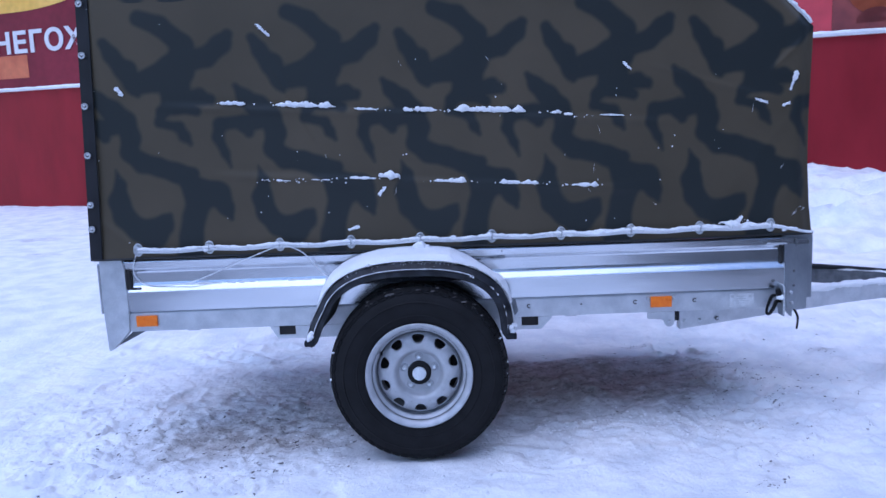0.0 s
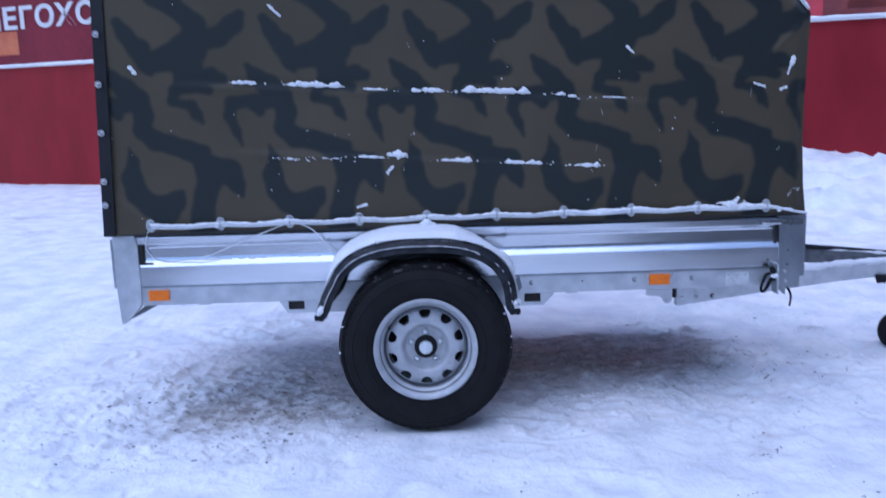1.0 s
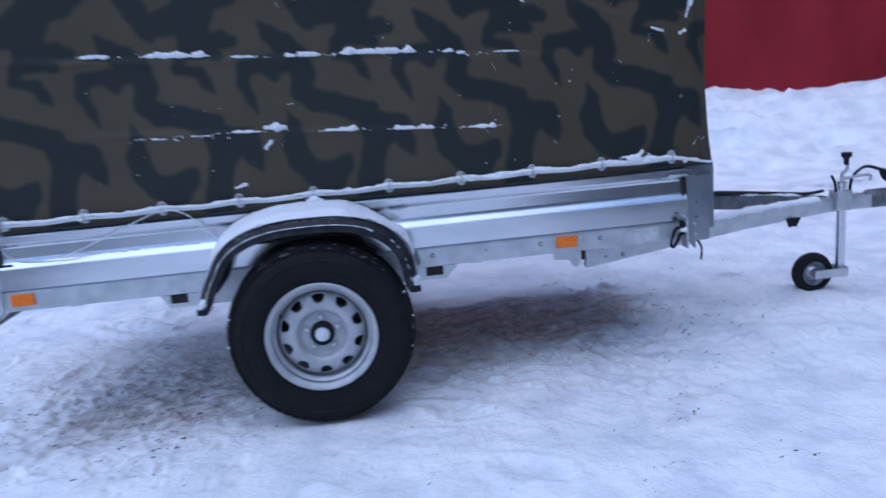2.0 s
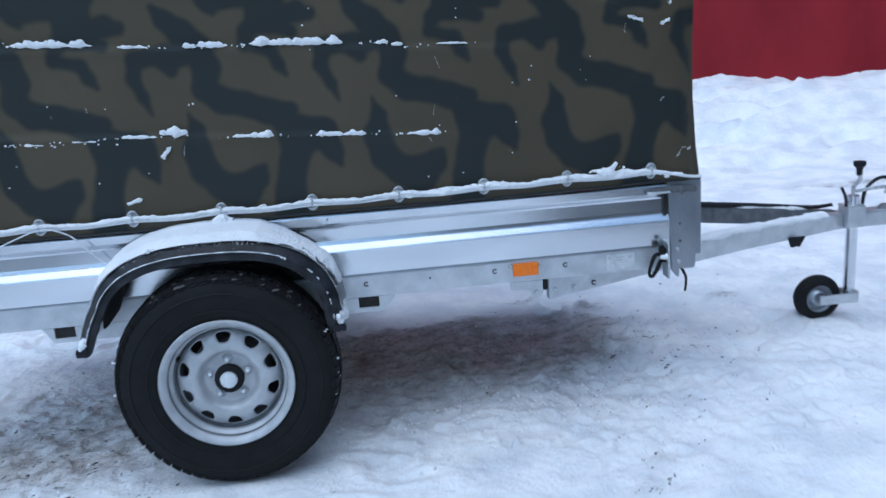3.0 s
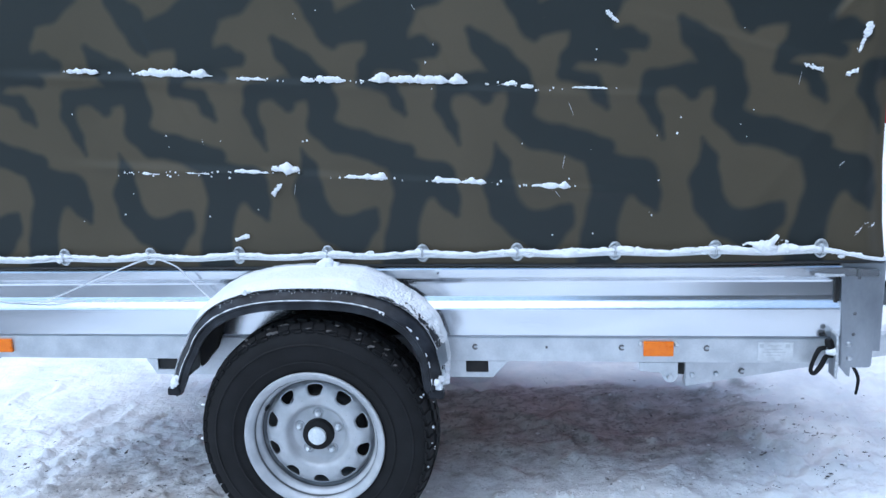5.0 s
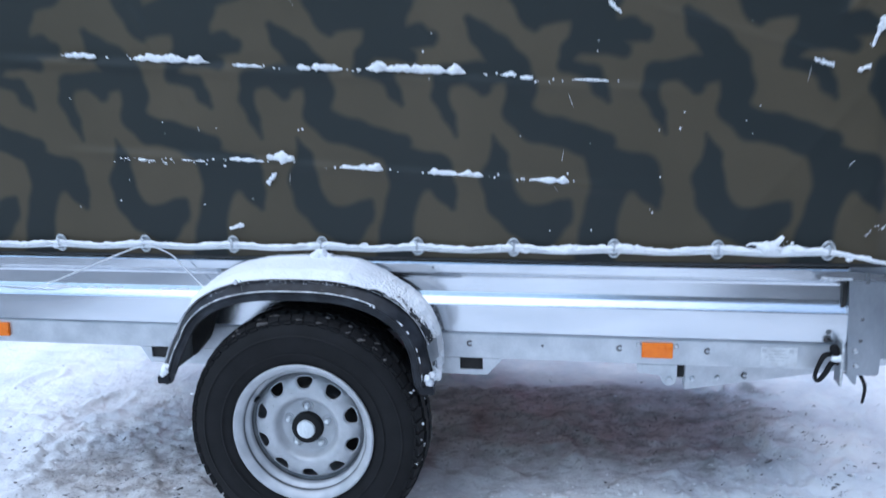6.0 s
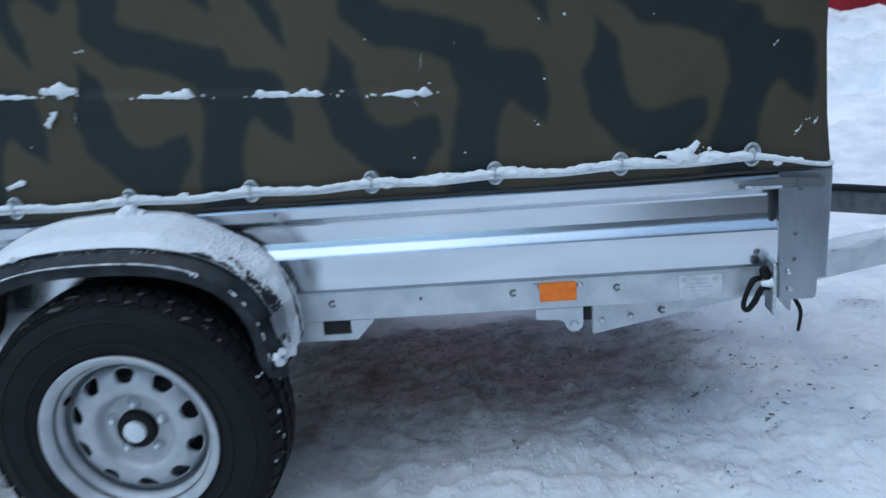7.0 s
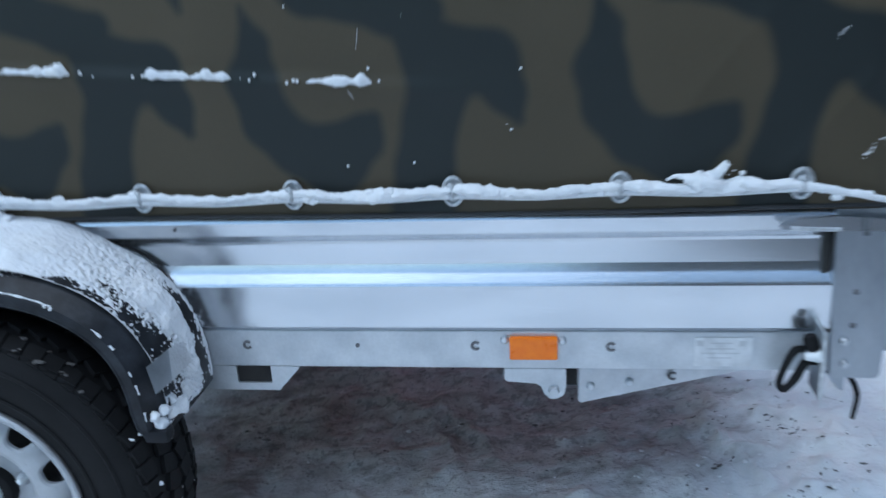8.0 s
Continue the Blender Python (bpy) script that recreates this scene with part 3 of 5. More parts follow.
# corner posts
for y0, y1 in ((-0.002, 0.05), (WIDE - 0.05, WIDE + 0.002)):
    bm = prism([(-1.325, 0.832), (-1.325, 0.60), (-1.318, 0.444), (-1.30, 0.450), (-1.232, 0.520), (-1.226, 0.530), (-1.222, 0.60), (-1.222, 0.790), (-1.232, 0.832)], y0, y1, bevel=0.002)
    part("rear_post", bm, ZINC_DULL, trailer, "zinc corner post with a pointed foot")
    bm = prism([(1.528, 0.832), (1.528, 0.790), (1.541, 0.521), (1.547, 0.515), (1.620, 0.515), (1.626, 0.522), (1.632, 0.832)], y0, y1, bevel=0.002)
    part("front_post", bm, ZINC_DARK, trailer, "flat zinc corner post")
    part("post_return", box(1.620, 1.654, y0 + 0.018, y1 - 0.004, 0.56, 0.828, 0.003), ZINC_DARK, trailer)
part("front_sheet", box(1.600, 1.615, 0.055, WIDE - 0.055, 0.53, 0.828, 0.003), ZINC, trailer, "zinc front wall")
part("tail_sheet", box(-1.345, -1.330, 0.02, WIDE - 0.02, 0.60, 0.815, 0.003), ZINC, trailer, "zinc tailgate")
# the gusset lies in shade, which its dark colour holds
part("corner_gusset", prism([(-1.222, 0.522), (-1.160, 0.522), (-1.31, 0.447)], 0.052, 0.058), STEEL_DARK, trailer, "rear corner gusset with its shade put into the colour")

# axle plate with a slot at either end
for outline in ([(-0.636, 0.521), (-0.604, 0.468), (-0.598, 0.468), (-0.598, 0.521)], [(-0.529, 0.521), (-0.529, 0.468), (0.428, 0.468), (0.428, 0.521)],
                [(0.499, 0.521), (0.499, 0.468), (0.512, 0.468), (0.556, 0.515), (0.556, 0.521)],
                [(-0.598, 0.484), (-0.598, 0.468), (-0.529, 0.468), (-0.529, 0.484)], [(0.428, 0.484), (0.428, 0.468), (0.499, 0.468), (0.499, 0.484)]):
    part("axle_plate", prism(outline, 0.014, 0.020), ZINC_DULL, trailer)
# near-black blocks behind the slots stand in for their shaded inside
for x0, x1 in ((-0.598, -0.529), (0.428, 0.499)):
    part("slot_shade", box(x0 - 0.006, x1 + 0.006, 0.0205, 0.09, 0.478, 0.519, 0.001), DARK, trailer, "dark block standing in for the shade inside the slot")
part("axle_beam", lathe([(0.0, 0.02), (0.035, 0.02), (0.035, WIDE - 0.02), (0.0, WIDE - 0.02)], (0.0, 0.0, 0.36), 20), DARK, trailer, smooth=True)
for y in (0.30, WIDE - 0.30):
    part("axle_arm", box(-0.06, 0.28, y - 0.04, y + 0.04, 0.33, 0.50, 0.01), ZINC_DULL, trailer)

# marker reflectors, screws, rating label
for x in (-1.195, 0.973):
    refl = part("reflector", box(x, x + 0.089, 0.002, 0.012, 0.544, 0.590, 0.003), ORANGE, trailer, "orange rectangular reflector")
    part("backing", box(x + 0.001, x + 0.088, 0.0105, 0.0135, 0.545, 0.589, 0.001), PLASTIC, refl)
ARM_BOLTS = [(x, 0.024 + (x - 1.10) / 1.46 * 0.604, z) for x, z in ((1.124, 0.474), (1.200, 0.467))]
bm = lathe([(0.0, -0.007), (0.005, -0.006), (0.008, -0.002), (0.008, 0.003)], (0, 0, 0), 12)
screw = mesh_of("screw", bm, ZINC_DULL)
repeat("screw", screw, trailer, [(0.964, 0.010, 0.583), (1.071, 0.010, 0.581), (1.559, -0.003, 0.588), (1.563, -0.003, 0.544),
                                 *ARM_BOLTS])
bm = tube([(0.0072 * math.cos(a_), -0.001, 0.0072 * math.sin(a_)) for a_ in np.linspace(0.7, 5.6, 18)], 0.0026, sides=6)
hole = mesh_of("drain_ring", bm, INK)
repeat("drain_ring", hole, trailer, [(0.460, 0.0115, 0.569), (0.909, 0.0115, 0.569), (1.160, 0.0115, 0.568), (1.285, 0.098, 0.464)], "dark ring round a hole in the rail")
for z in (0.681, 0.618):
    part("plug", lathe([(0.0, -0.003), (0.004, -0.002), (0.006, 0.001)], (1.571, -0.0025, z), 12), INK, trailer)
part("plug", lathe([(0.0, -0.002), (0.004, -0.002), (0.004, 0.004)], (0.681, 0.011, 0.569), 12), INK, trailer)
part("plug", lathe([(0.0, -0.002), (0.003, -0.002), (0.003, 0.004)], (0.352, 0.006, 0.808), 12), INK, trailer)
label = part("rating_label", box(1.308, 1.409, 0.0085, 0.0118, 0.531, 0.588, 0.001), PAPER, trailer, "pale foil label with small print")
for row, (z, x0, x1) in enumerate(((0.578, 1.335, 1.375), (0.567, 1.330, 1.380), (0.558, 1.322, 1.388), (0.549, 1.330, 1.372))):
    part("print_bar", box(x0, x1, 0.0078, 0.0086, z - 0.0016, z + 0.0010, 0), PRINT, label)
for x in (1.312, 1.386):
    part("print_bar", box(x, x + 0.012, 0.0078, 0.0086, 0.572, 0.583, 0), PRINT, label)

# drawbar: two arms to the coupling, brackets under the rail
bm = prism([(0.961, 0.521), (0.961, 0.497), (0.966, 0.492), (1.022, 0.490), (1.031, 0.483), (1.035, 0.468), (1.046, 0.456), (1.060, 0.456), (1.073, 0.465), (1.077, 0.478), (1.077, 0.521)], 0.014, 0.020, bevel=0.0012)
part("bracket", bm, ZINC_DULL, trailer, "zinc bracket with a rounded lobe")
# a dark block puts the shade between bracket and arm into colour
part("gap_shade", box(1.0785, 1.0985, 0.030, 0.045, 0.478, 0.5205, 0.0), DARK, trailer, "dark block standing in for the shade beside the bracket")
bolt = lathe([(0.0, -0.009), (0.009, -0.009), (0.011, -0.005), (0.011, 0.004)], (1.054, 0.012, 0.476), 6)
part("bolt", bolt, ZINC_DULL, trailer)


def arm(sign):
    """A tapering box beam from under the body to the coupling."""
    bm = bmesh.new()
    rings = []
    for x, h0, h1 in ((1.10, 0.439, 0.521), (1.60, 0.442, 0.521), (2.0, 0.440, 0.521), (2.56, 0.424, 0.492)):
        t = (x - 1.10) / (2.56 - 1.10)
        y = 0.026 + t * (MID - 0.05 - 0.026)
        ring = [(x, y, h0), (x, y + 0.045, h0), (x, y + 0.045, h1), (x, y, h1)]
        rings.append([bm.verts.new((px, py if sign > 0 else WIDE - py, pz)) for px, py, pz in ring])
    for a, b in zip(rings, rings[1:]):
        for i in range(4):
            j = (i + 1) % 4
            bm.faces.new((a[i], a[j], b[j], b[i]))
    bm.faces.new(rings[0])
    bm.faces.new(rings[-1])
    bmesh.ops.bevel(bm, geom=bm.edges[:], offset=0.004, segments=2, affect="EDGES")
    return bm


for sign_ in (1, -1):
    # the far arm's shade is put into its darker material
    part("drawbar_arm", arm(sign_), ZINC_DULL if sign_ > 0 else STEEL_DARK, trailer, "galvanised drawbar arm")
bm = box(2.47, 2.77, MID - 0.045, MID + 0.045, 0.420, 0.488, 0.006)
part("coupling_beam", bm, ZINC_DULL, trailer)
bm = lathe([(0.0, 0.0), (0.03, 0.0), (0.048, 0.03), (0.048, 0.13), (0.034, 0.24), (0.05, 0.28), (0.05, 0.34), (0.0, 0.36)], (2.745, MID, 0.460), 20, axis="x")
part("coupling_head", bm, STEEL_DARK, trailer, "dark ball coupling", smooth=True)
part("cable_clip", prism([(2.235, 0.445), (2.25, 0.400), (2.275, 0.408), (2.285, 0.398), (2.31, 0.445)], 0.49, 0.505, bevel=0.002), PLASTIC, trailer)
cable = tube([(2.655, MID - 0.03, 0.52), (2.67, MID - 0.03, 0.59), (2.74, MID - 0.02, 0.632), (2.82, MID - 0.02, 0.612), (2.84, MID - 0.02, 0.59)], 0.008, steps=8)
plug = part("cable", cable, PLASTIC, trailer, "black looped cable with a plug", smooth=True)
part("plug", tube([(2.83, MID - 0.02, 0.607), (2.86, MID - 0.02, 0.575), (2.91, MID - 0.02, 0.535)], [0.014, 0.026, 0.022], sides=12, steps=3), PLASTIC, plug, smooth=True)
part("safety_cable", tube([(1.62, 1.02, 0.532), (1.95, 0.92, 0.532), (2.25, 0.83, 0.518), (2.46, 0.74, 0.508), (2.52, 0.66, 0.53)], [0.017, 0.014, 0.011, 0.009, 0.008], steps=6), PLASTIC, trailer, "dark cable along the drawbar", smooth=True)

# jockey wheel on the drawbar
JX, JY = 2.600, 0.630
jockey = part("jockey_post", tube([(JX, JY, 0.085), (JX, JY, 0.57)], 0.024, sides=20), ZINC, trailer, "zinc jockey wheel post", smooth=True)
part("clamp", box(JX - 0.04, JX + 0.04, JY - 0.035, JY + 0.05, 0.43, 0.53, 0.006), ZINC_DULL, jockey)
part("crank", tube([(JX, JY, 0.57), (JX, JY, 0.61), (JX + 0.02, JY - 0.01, 0.64), (JX + 0.015, JY - 0.01, 0.675)], 0.009, steps=4), FROST, jockey, smooth=True)
part("knob", lathe([(0.0, -0.03), (0.012, -0.03), (0.014, 0.0), (0.026, 0.012), (0.026, 0.03), (0.0, 0.034)], (JX + 0.015, JY - 0.01, 0.690), 16, axis="z"), PLASTIC, jockey, smooth=True)
part("clamp_lever", tube([(JX - 0.05, JY - 0.03, 0.53), (JX - 0.055, JY - 0.03, 0.575), (JX - 0.075, JY - 0.03, 0.615)], 0.007, steps=4), PLASTIC, jockey, smooth=True)
part("clamp_handle", tube([(JX, JY - 0.02, 0.592), (JX + 0.13, JY - 0.02, 0.60), (JX + 0.135, JY - 0.02, 0.57)], 0.008, steps=3), FROST, jockey, smooth=True)
fork = box(2.440, 2.618, JY - 0.052, JY - 0.044, 0.092, 0.136, 0.003)
box(2.440, 2.618, JY + 0.040, JY + 0.048, 0.092, 0.136, 0.003, fork)
box(2.578, 2.622, JY - 0.042, JY + 0.038, 0.086, 0.140, 0.003, fork)
part("fork", fork, ZINC_DULL, jockey)
part("tyre", lathe([(0.062, -0.03), (0.086, -0.032), (0.098, -0.024), (0.104, -0.008), (0.104, 0.008), (0.098, 0.024), (0.086, 0.032), (0.062, 0.03)], (2.450, JY, 0.116), 40, closed=True), RUBBER, jockey, smooth=True)
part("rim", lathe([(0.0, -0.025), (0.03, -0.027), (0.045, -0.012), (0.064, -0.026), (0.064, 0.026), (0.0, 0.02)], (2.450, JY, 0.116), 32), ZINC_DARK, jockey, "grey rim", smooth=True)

# front latch, lashing bar and hook by the front post
bm = prism([(1.431, 0.809), (1.436, 0.799), (1.52, 0.796), (1.622, 0.793), (1.630, 0.801), (1.622, 0.815), (1.52, 0.822), (1.455, 0.818)], -0.016, -0.009, bevel=0.0025)
latch = part("latch_bar", bm, ZINC, trailer, "flat zinc latch bar")
part("pale_edge", tube([(1.450, -0.0165, 0.8025), (1.492, -0.0175, 0.8000), (1.530, -0.0165, 0.7990)], 0.0035, sides=8, steps=4), FROST, latch, "pale lower edge", smooth=True)
part("pin", tube([(1.568, -0.020, 0.820), (1.570, -0.020, 0.790)], 0.005, sides=8), STEEL_DARK, latch, smooth=True)
bm = bmesh.new()
edge_pts = [(-0.046, 0.498), (-0.046, 0.612), (-0.041, 0.621), (-0.032, 0.625), (0.010, 0.625), (0.010, 0.498)]
a_, b_ = [[bm.verts.new((x, y, z)) for y, z in edge_pts] for x in (1.511, 1.516)]
bm.faces.new(a_)
bm.faces.new(b_[::-1])
for i in range(6):
    bm.faces.new((a_[i], b_[i], b_[(i + 1) % 6], a_[(i + 1) % 6]))
# dark reflection and bright edge of the catch are put into the colours
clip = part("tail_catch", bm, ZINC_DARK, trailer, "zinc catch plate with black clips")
part("pale_edge", tube([(1.5135, y, z) for y, z in edge_pts[:5]], 0.0042, sides=8), FROST, clip, "pale edge, its glint put into the colour", smooth=True)
# the clip's dark reflection on the sheet, put in as a small disc
part("reflection_smear", lathe([(0.0, -0.004), (0.006, -0.003), (0.008, 0.0), (0.009, 0.004)], (1.486, 0.004, 0.640), 14), STEEL_DARK, clip, "small dark disc standing in for a reflection on the sheet", smooth=True)
part("clip", tube([(1.489, -0.022, 0.583), (1.471, -0.025, 0.579), (1.457, -0.025, 0.547), (1.450, -0.025, 0.516), (1.460, -0.025, 0.505), (1.477, -0.025, 0.527), (1.493, -0.022, 0.557), (1.511, -0.022, 0.557)], [0.006, 0.008, 0.0065, 0.006, 0.0065, 0.008, 0.008, 0.006], steps=5), RUBBER, clip, smooth=True)
part("clip", tube([(1.492, -0.03, 0.612), (1.496, -0.03, 0.599), (1.502, -0.03, 0.585), (1.508, -0.03, 0.565)], [0.010, 0.013, 0.010, 0.006], steps=5), RUBBER, clip, smooth=True)
part("cross_pin", tube([(1.486, -0.036, 0.574), (1.512, -0.036, 0.576)], [0.006, 0.013], sides=12), CAP, clip, smooth=True)
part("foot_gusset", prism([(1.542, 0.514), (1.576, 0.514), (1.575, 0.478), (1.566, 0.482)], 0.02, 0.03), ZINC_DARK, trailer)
part("tie_hook", tube([(1.574, 0.015, 0.520), (1.587, 0.012, 0.502), (1.597, 0.01, 0.473), (1.592, 0.008, 0.428)], [0.004, 0.0052, 0.0052, 0.0040], steps=5), RUBBER, trailer, smooth=True)

# ---- road wheel ----
HUB = Vector((-0.006, -0.135, 0.356))
R_TYRE = 0.362


def tyre(parent):
    prof = [(0.208, -0.080), (0.218, -0.090), (0.232, -0.094), (0.262, -0.100), (0.290, -0.101), (0.312, -0.097), (0.330, -0.090), (0.343, -0.080), (0.350, -0.068),
            (0.354, -0.03), (0.355, 0.0), (0.354, 0.03), (0.350, 0.068), (0.343, 0.080), (0.312, 0.097), (0.262, 0.100), (0.218, 0.090), (0.208, 0.080)]
    t = part("tyre", lathe(prof, HUB, 96), RUBBER, parent, "black winter tyre with coarse blocks", smooth=True)
    bm = bmesh.new()
    n = 60
    for k in range(n):
        for off, w, length, turn in ((-0.072, 0.030, 0.026, 0.15), (-0.025, 0.034, 0.028, -0.35), (0.025, 0.034, 0.028, 0.35), (0.072, 0.030, 0.026, -0.15)):
            ang = 2 * math.pi * (k + (0.5 if abs(off) < 0.05 else 0)) / n
            c = Matrix.Translation(HUB) @ Matrix.Rotation(ang, 4, "Y") @ Matrix.Translation((0, off, 0.3520 if abs(off) < 0.05 else 0.3430)) @ Matrix.Rotation(turn, 4, "Z")
            if abs(off) > 0.05:
                c = c @ Matrix.Rotation(math.copysign(0.32, -off), 4, "X")
            bmesh.ops.create_cube(bm, size=1, matrix=c @ Matrix.Diagonal((length * 1.2, w, 0.018, 1)))
        ang = 2 * math.pi * (k + 0.25) / n
        for side in (-1, 1):
            c = Matrix.Translation(HUB) @ Matrix.Rotation(ang, 4, "Y") @ Matrix.Translation((0, side * 0.0838, 0.332)) @ Matrix.Rotation(side * -0.5, 4, "X")
            bmesh.ops.create_cube(bm, size=1, matrix=c @ Matrix.Diagonal((0.021, 0.008, 0.018, 1)))
    part("tread", bm, RUBBER, t)
    part("sidewall_ring", lathe([(0.243, -0.0995), (0.247, -0.1015), (0.251, -0.0995)], HUB, 96), RUBBER, t, smooth=True)
    part("sidewall_ring", lathe([(0.297, -0.1005), (0.301, -0.1030), (0.305, -0.0995)], HUB, 96), RUBBER, t, smooth=True)
    return t


def rim(parent):
    """Pressed steel wheel: rolled lip, groove, stepped barrel, domed disc with ten windows and a sunk middle."""
    prof = [(0.150, 0.06), (0.1755, 0.03), (0.1755, -0.046), (0.1765, -0.056), (0.1800, -0.0605), (0.1860, -0.064), (0.1880, -0.0680), (0.1888, -0.0780), (0.1905, -0.0845),
            (0.1940, -0.0885), (0.2000, -0.0940), (0.2070, -0.0985), (0.2115, -0.0990), (0.2145, -0.0960), (0.2145, -0.0900), (0.2100, -0.0830), (0.2060, -0.0750)]
    r = part("rim", lathe(prof, HUB, 96), STEEL_PAINT, parent, "silver painted steel rim", smooth=True)
    part("groove", lathe([(0.1875, -0.0700), (0.1883, -0.0745), (0.1880, -0.0790)], HUB, 96), STEEL_DARK, r, "dark ring in the rim groove")

    def depth(q):                                       # offset of the disc's face by radius
        return float(np.interp(q, [0.045, 0.060, 0.078, 0.083, 0.088, 0.096, 0.103, 0.116, 0.132, 0.146, 0.158, 0.166, 0.1725], [-0.036, -0.032, -0.032, -0.034, -0.042, -0.058, -0.0635, -0.0650, -0.063, -0.057, -0.047, -0.036, -0.018]))
    bm = bmesh.new()
    at_ = lambda q, ang, sink=0.0: bm.verts.new((HUB.x + q * math.sin(ang), HUB.y + depth(q) + sink, HUB.z + q * math.cos(ang)))
    for k in range(10):
        mid = 2 * math.pi * k / 10
        ring_in, ring_mid, ring_out, ring_deep = [], [], [], []
        for i in range(28):
            t = 2 * math.pi * i / 28
            cu, cv = math.cos(t), math.sin(t)
            pu, pv = math.copysign(abs(cu) ** 0.62, cu), math.copysign(abs(cv) ** 0.62, cv)
            u, v = 0.0215 * pu * (1 + 0.34 * pv), 0.0162 * pv
            q = 0.1432 + v
            ring_in.append(at_(q, mid + u / q, 0.0035))
            ring_mid.append(at_(0.1430 + v * 1.22, mid + u * 1.17 / q))
            ring_deep.append(bm.verts.new(ring_in[-1].co + Vector((0, 0.006, 0))))
            big = max(abs(cu), abs(cv))
            ring_out.append(at_(0.1432 + 0.0293 * cv / big, mid + math.pi / 10 * cu / big))
        for i in range(28):
            j = (i + 1) % 28
            bm.faces.new((ring_mid[i], ring_mid[j], ring_out[j], ring_out[i]))
            bm.faces.new((ring_in[i], ring_in[j], ring_mid[j], ring_mid[i]))
            bm.faces.new((ring_deep[i], ring_deep[j], ring_in[j], ring_in[i]))
    bmesh.ops.remove_doubles(bm, verts=bm.verts[:], dist=2e-4)
    lathe([(q, depth(q)) for q in (0.045, 0.055, 0.066, 0.076, 0.080, 0.083, 0.0855, 0.088, 0.092, 0.096, 0.0995, 0.103, 0.108, 0.1135)] + [(0.1185, depth(0.1185) + 0.0008)], HUB, 96, bm)
    part("disc", bm, STEEL_PAINT, r, "silver disc with ten windows", smooth=True)
    part("brake_drum", lathe([(0.0, -0.012), (0.118, -0.012), (0.124, -0.004), (0.128, 0.06), (0.0, 0.06)], HUB, 48), DRUM, r, "dull grey brake drum", smooth=True)
    # a dark ring paints the shade of the gap behind the disc's edge
    part("disc_gap_shade", lathe([(0.1675, -0.0290), (0.1754, -0.0335), (0.1752, -0.0440)], HUB, 96), STEEL_DARK, r, "dark ring standing in for the shaded gap round the disc")
    part("back_plate", lathe([(0.128, 0.045), (0.176, 0.045)], HUB, 48), DARK, r, "dark back plate")
    part("hub_ring", lathe([(0.024, -0.058), (0.040, -0.0595), (0.0460, -0.0560), (0.0475, -0.048), (0.0475, -0.036)], HUB, 48), RUBBER, r, "black hub ring", smooth=True)
    part("hub_cap", lathe([(0.0, -0.0690), (0.020, -0.0685), (0.0265, -0.0660), (0.0280, -0.060), (0.0280, -0.050)], HUB, 40), CAP, r, "pale grey hub cap", smooth=True)
    nut = mesh_of("wheel_nut", lathe([(0.0, -0.017), (0.005, -0.0165), (0.0078, -0.014), (0.0090, -0.008), (0.0095, 0.0)], (0, 0, 0), 6), CAP, smooth=True)
    repeat("wheel_nut", nut, r, [(HUB.x + 0.0625 * math.sin(2 * math.pi * k / 5), HUB.y - 0.033, HUB.z + 0.0625 * math.cos(2 * math.pi * k / 5)) for k in range(5)])
    seat = mesh_of("nut_seat", lathe([(0.0125, 0.001), (0.0155, -0.0020), (0.0185, 0.001)], (0, 0, 0), 24), STEEL_PAINT, smooth=True)
    repeat("nut_seat", seat, r, [(HUB.x + 0.0625 * math.sin(2 * math.pi * k / 5), HUB.y - 0.0332, HUB.z + 0.0625 * math.cos(2 * math.pi * k / 5)) for k in range(5)])
    part("valve", tube([(HUB.x - 0.150, HUB.y - 0.045, HUB.z + 0.088), (HUB.x - 0.147, HUB.y - 0.075, HUB.z + 0.088)], [0.0055, 0.0045], sides=10), RUBBER, r, "black valve stem", smooth=True)
    return r


tyre(trailer)
rim(trailer)
far_shift = Vector((0, WIDE + 0.2, 0))
bm = lathe([(0.0, -0.06), (0.21, -0.06), (0.218, -0.09), (0.29, -0.1), (0.343, -0.08), (0.355, -0.05), (0.355, 0.05), (0.343, 0.08), (0.29, 0.1), (0.0, 0.1)], HUB + far_shift, 64)
part("tyre", bm, RUBBER, trailer, "black tyre on the far side", smooth=True)

# ---- mudguard ----
def guard_line(u):
    """The mudguard's curve in x and z for u from -1 (behind) to 1 (ahead)."""
    t = u * radians(116)
    x, z = math.sin(t), math.cos(t)
    k = (abs(x) ** 2.6 + abs(z) ** 2.6) ** (-1 / 2.6)
    if z > 0:
        px, pz = 0.392 * x * k - 0.018, 0.515 + 0.290 * z * k
    else:
        px, pz = math.copysign(0.392, x) - 0.018, 0.515 + 0.05 * z
    return px - (0.30 * max(0.0, 0.64 - pz) if x < 0 else 0.0), pz           # the rear leg slants outwards


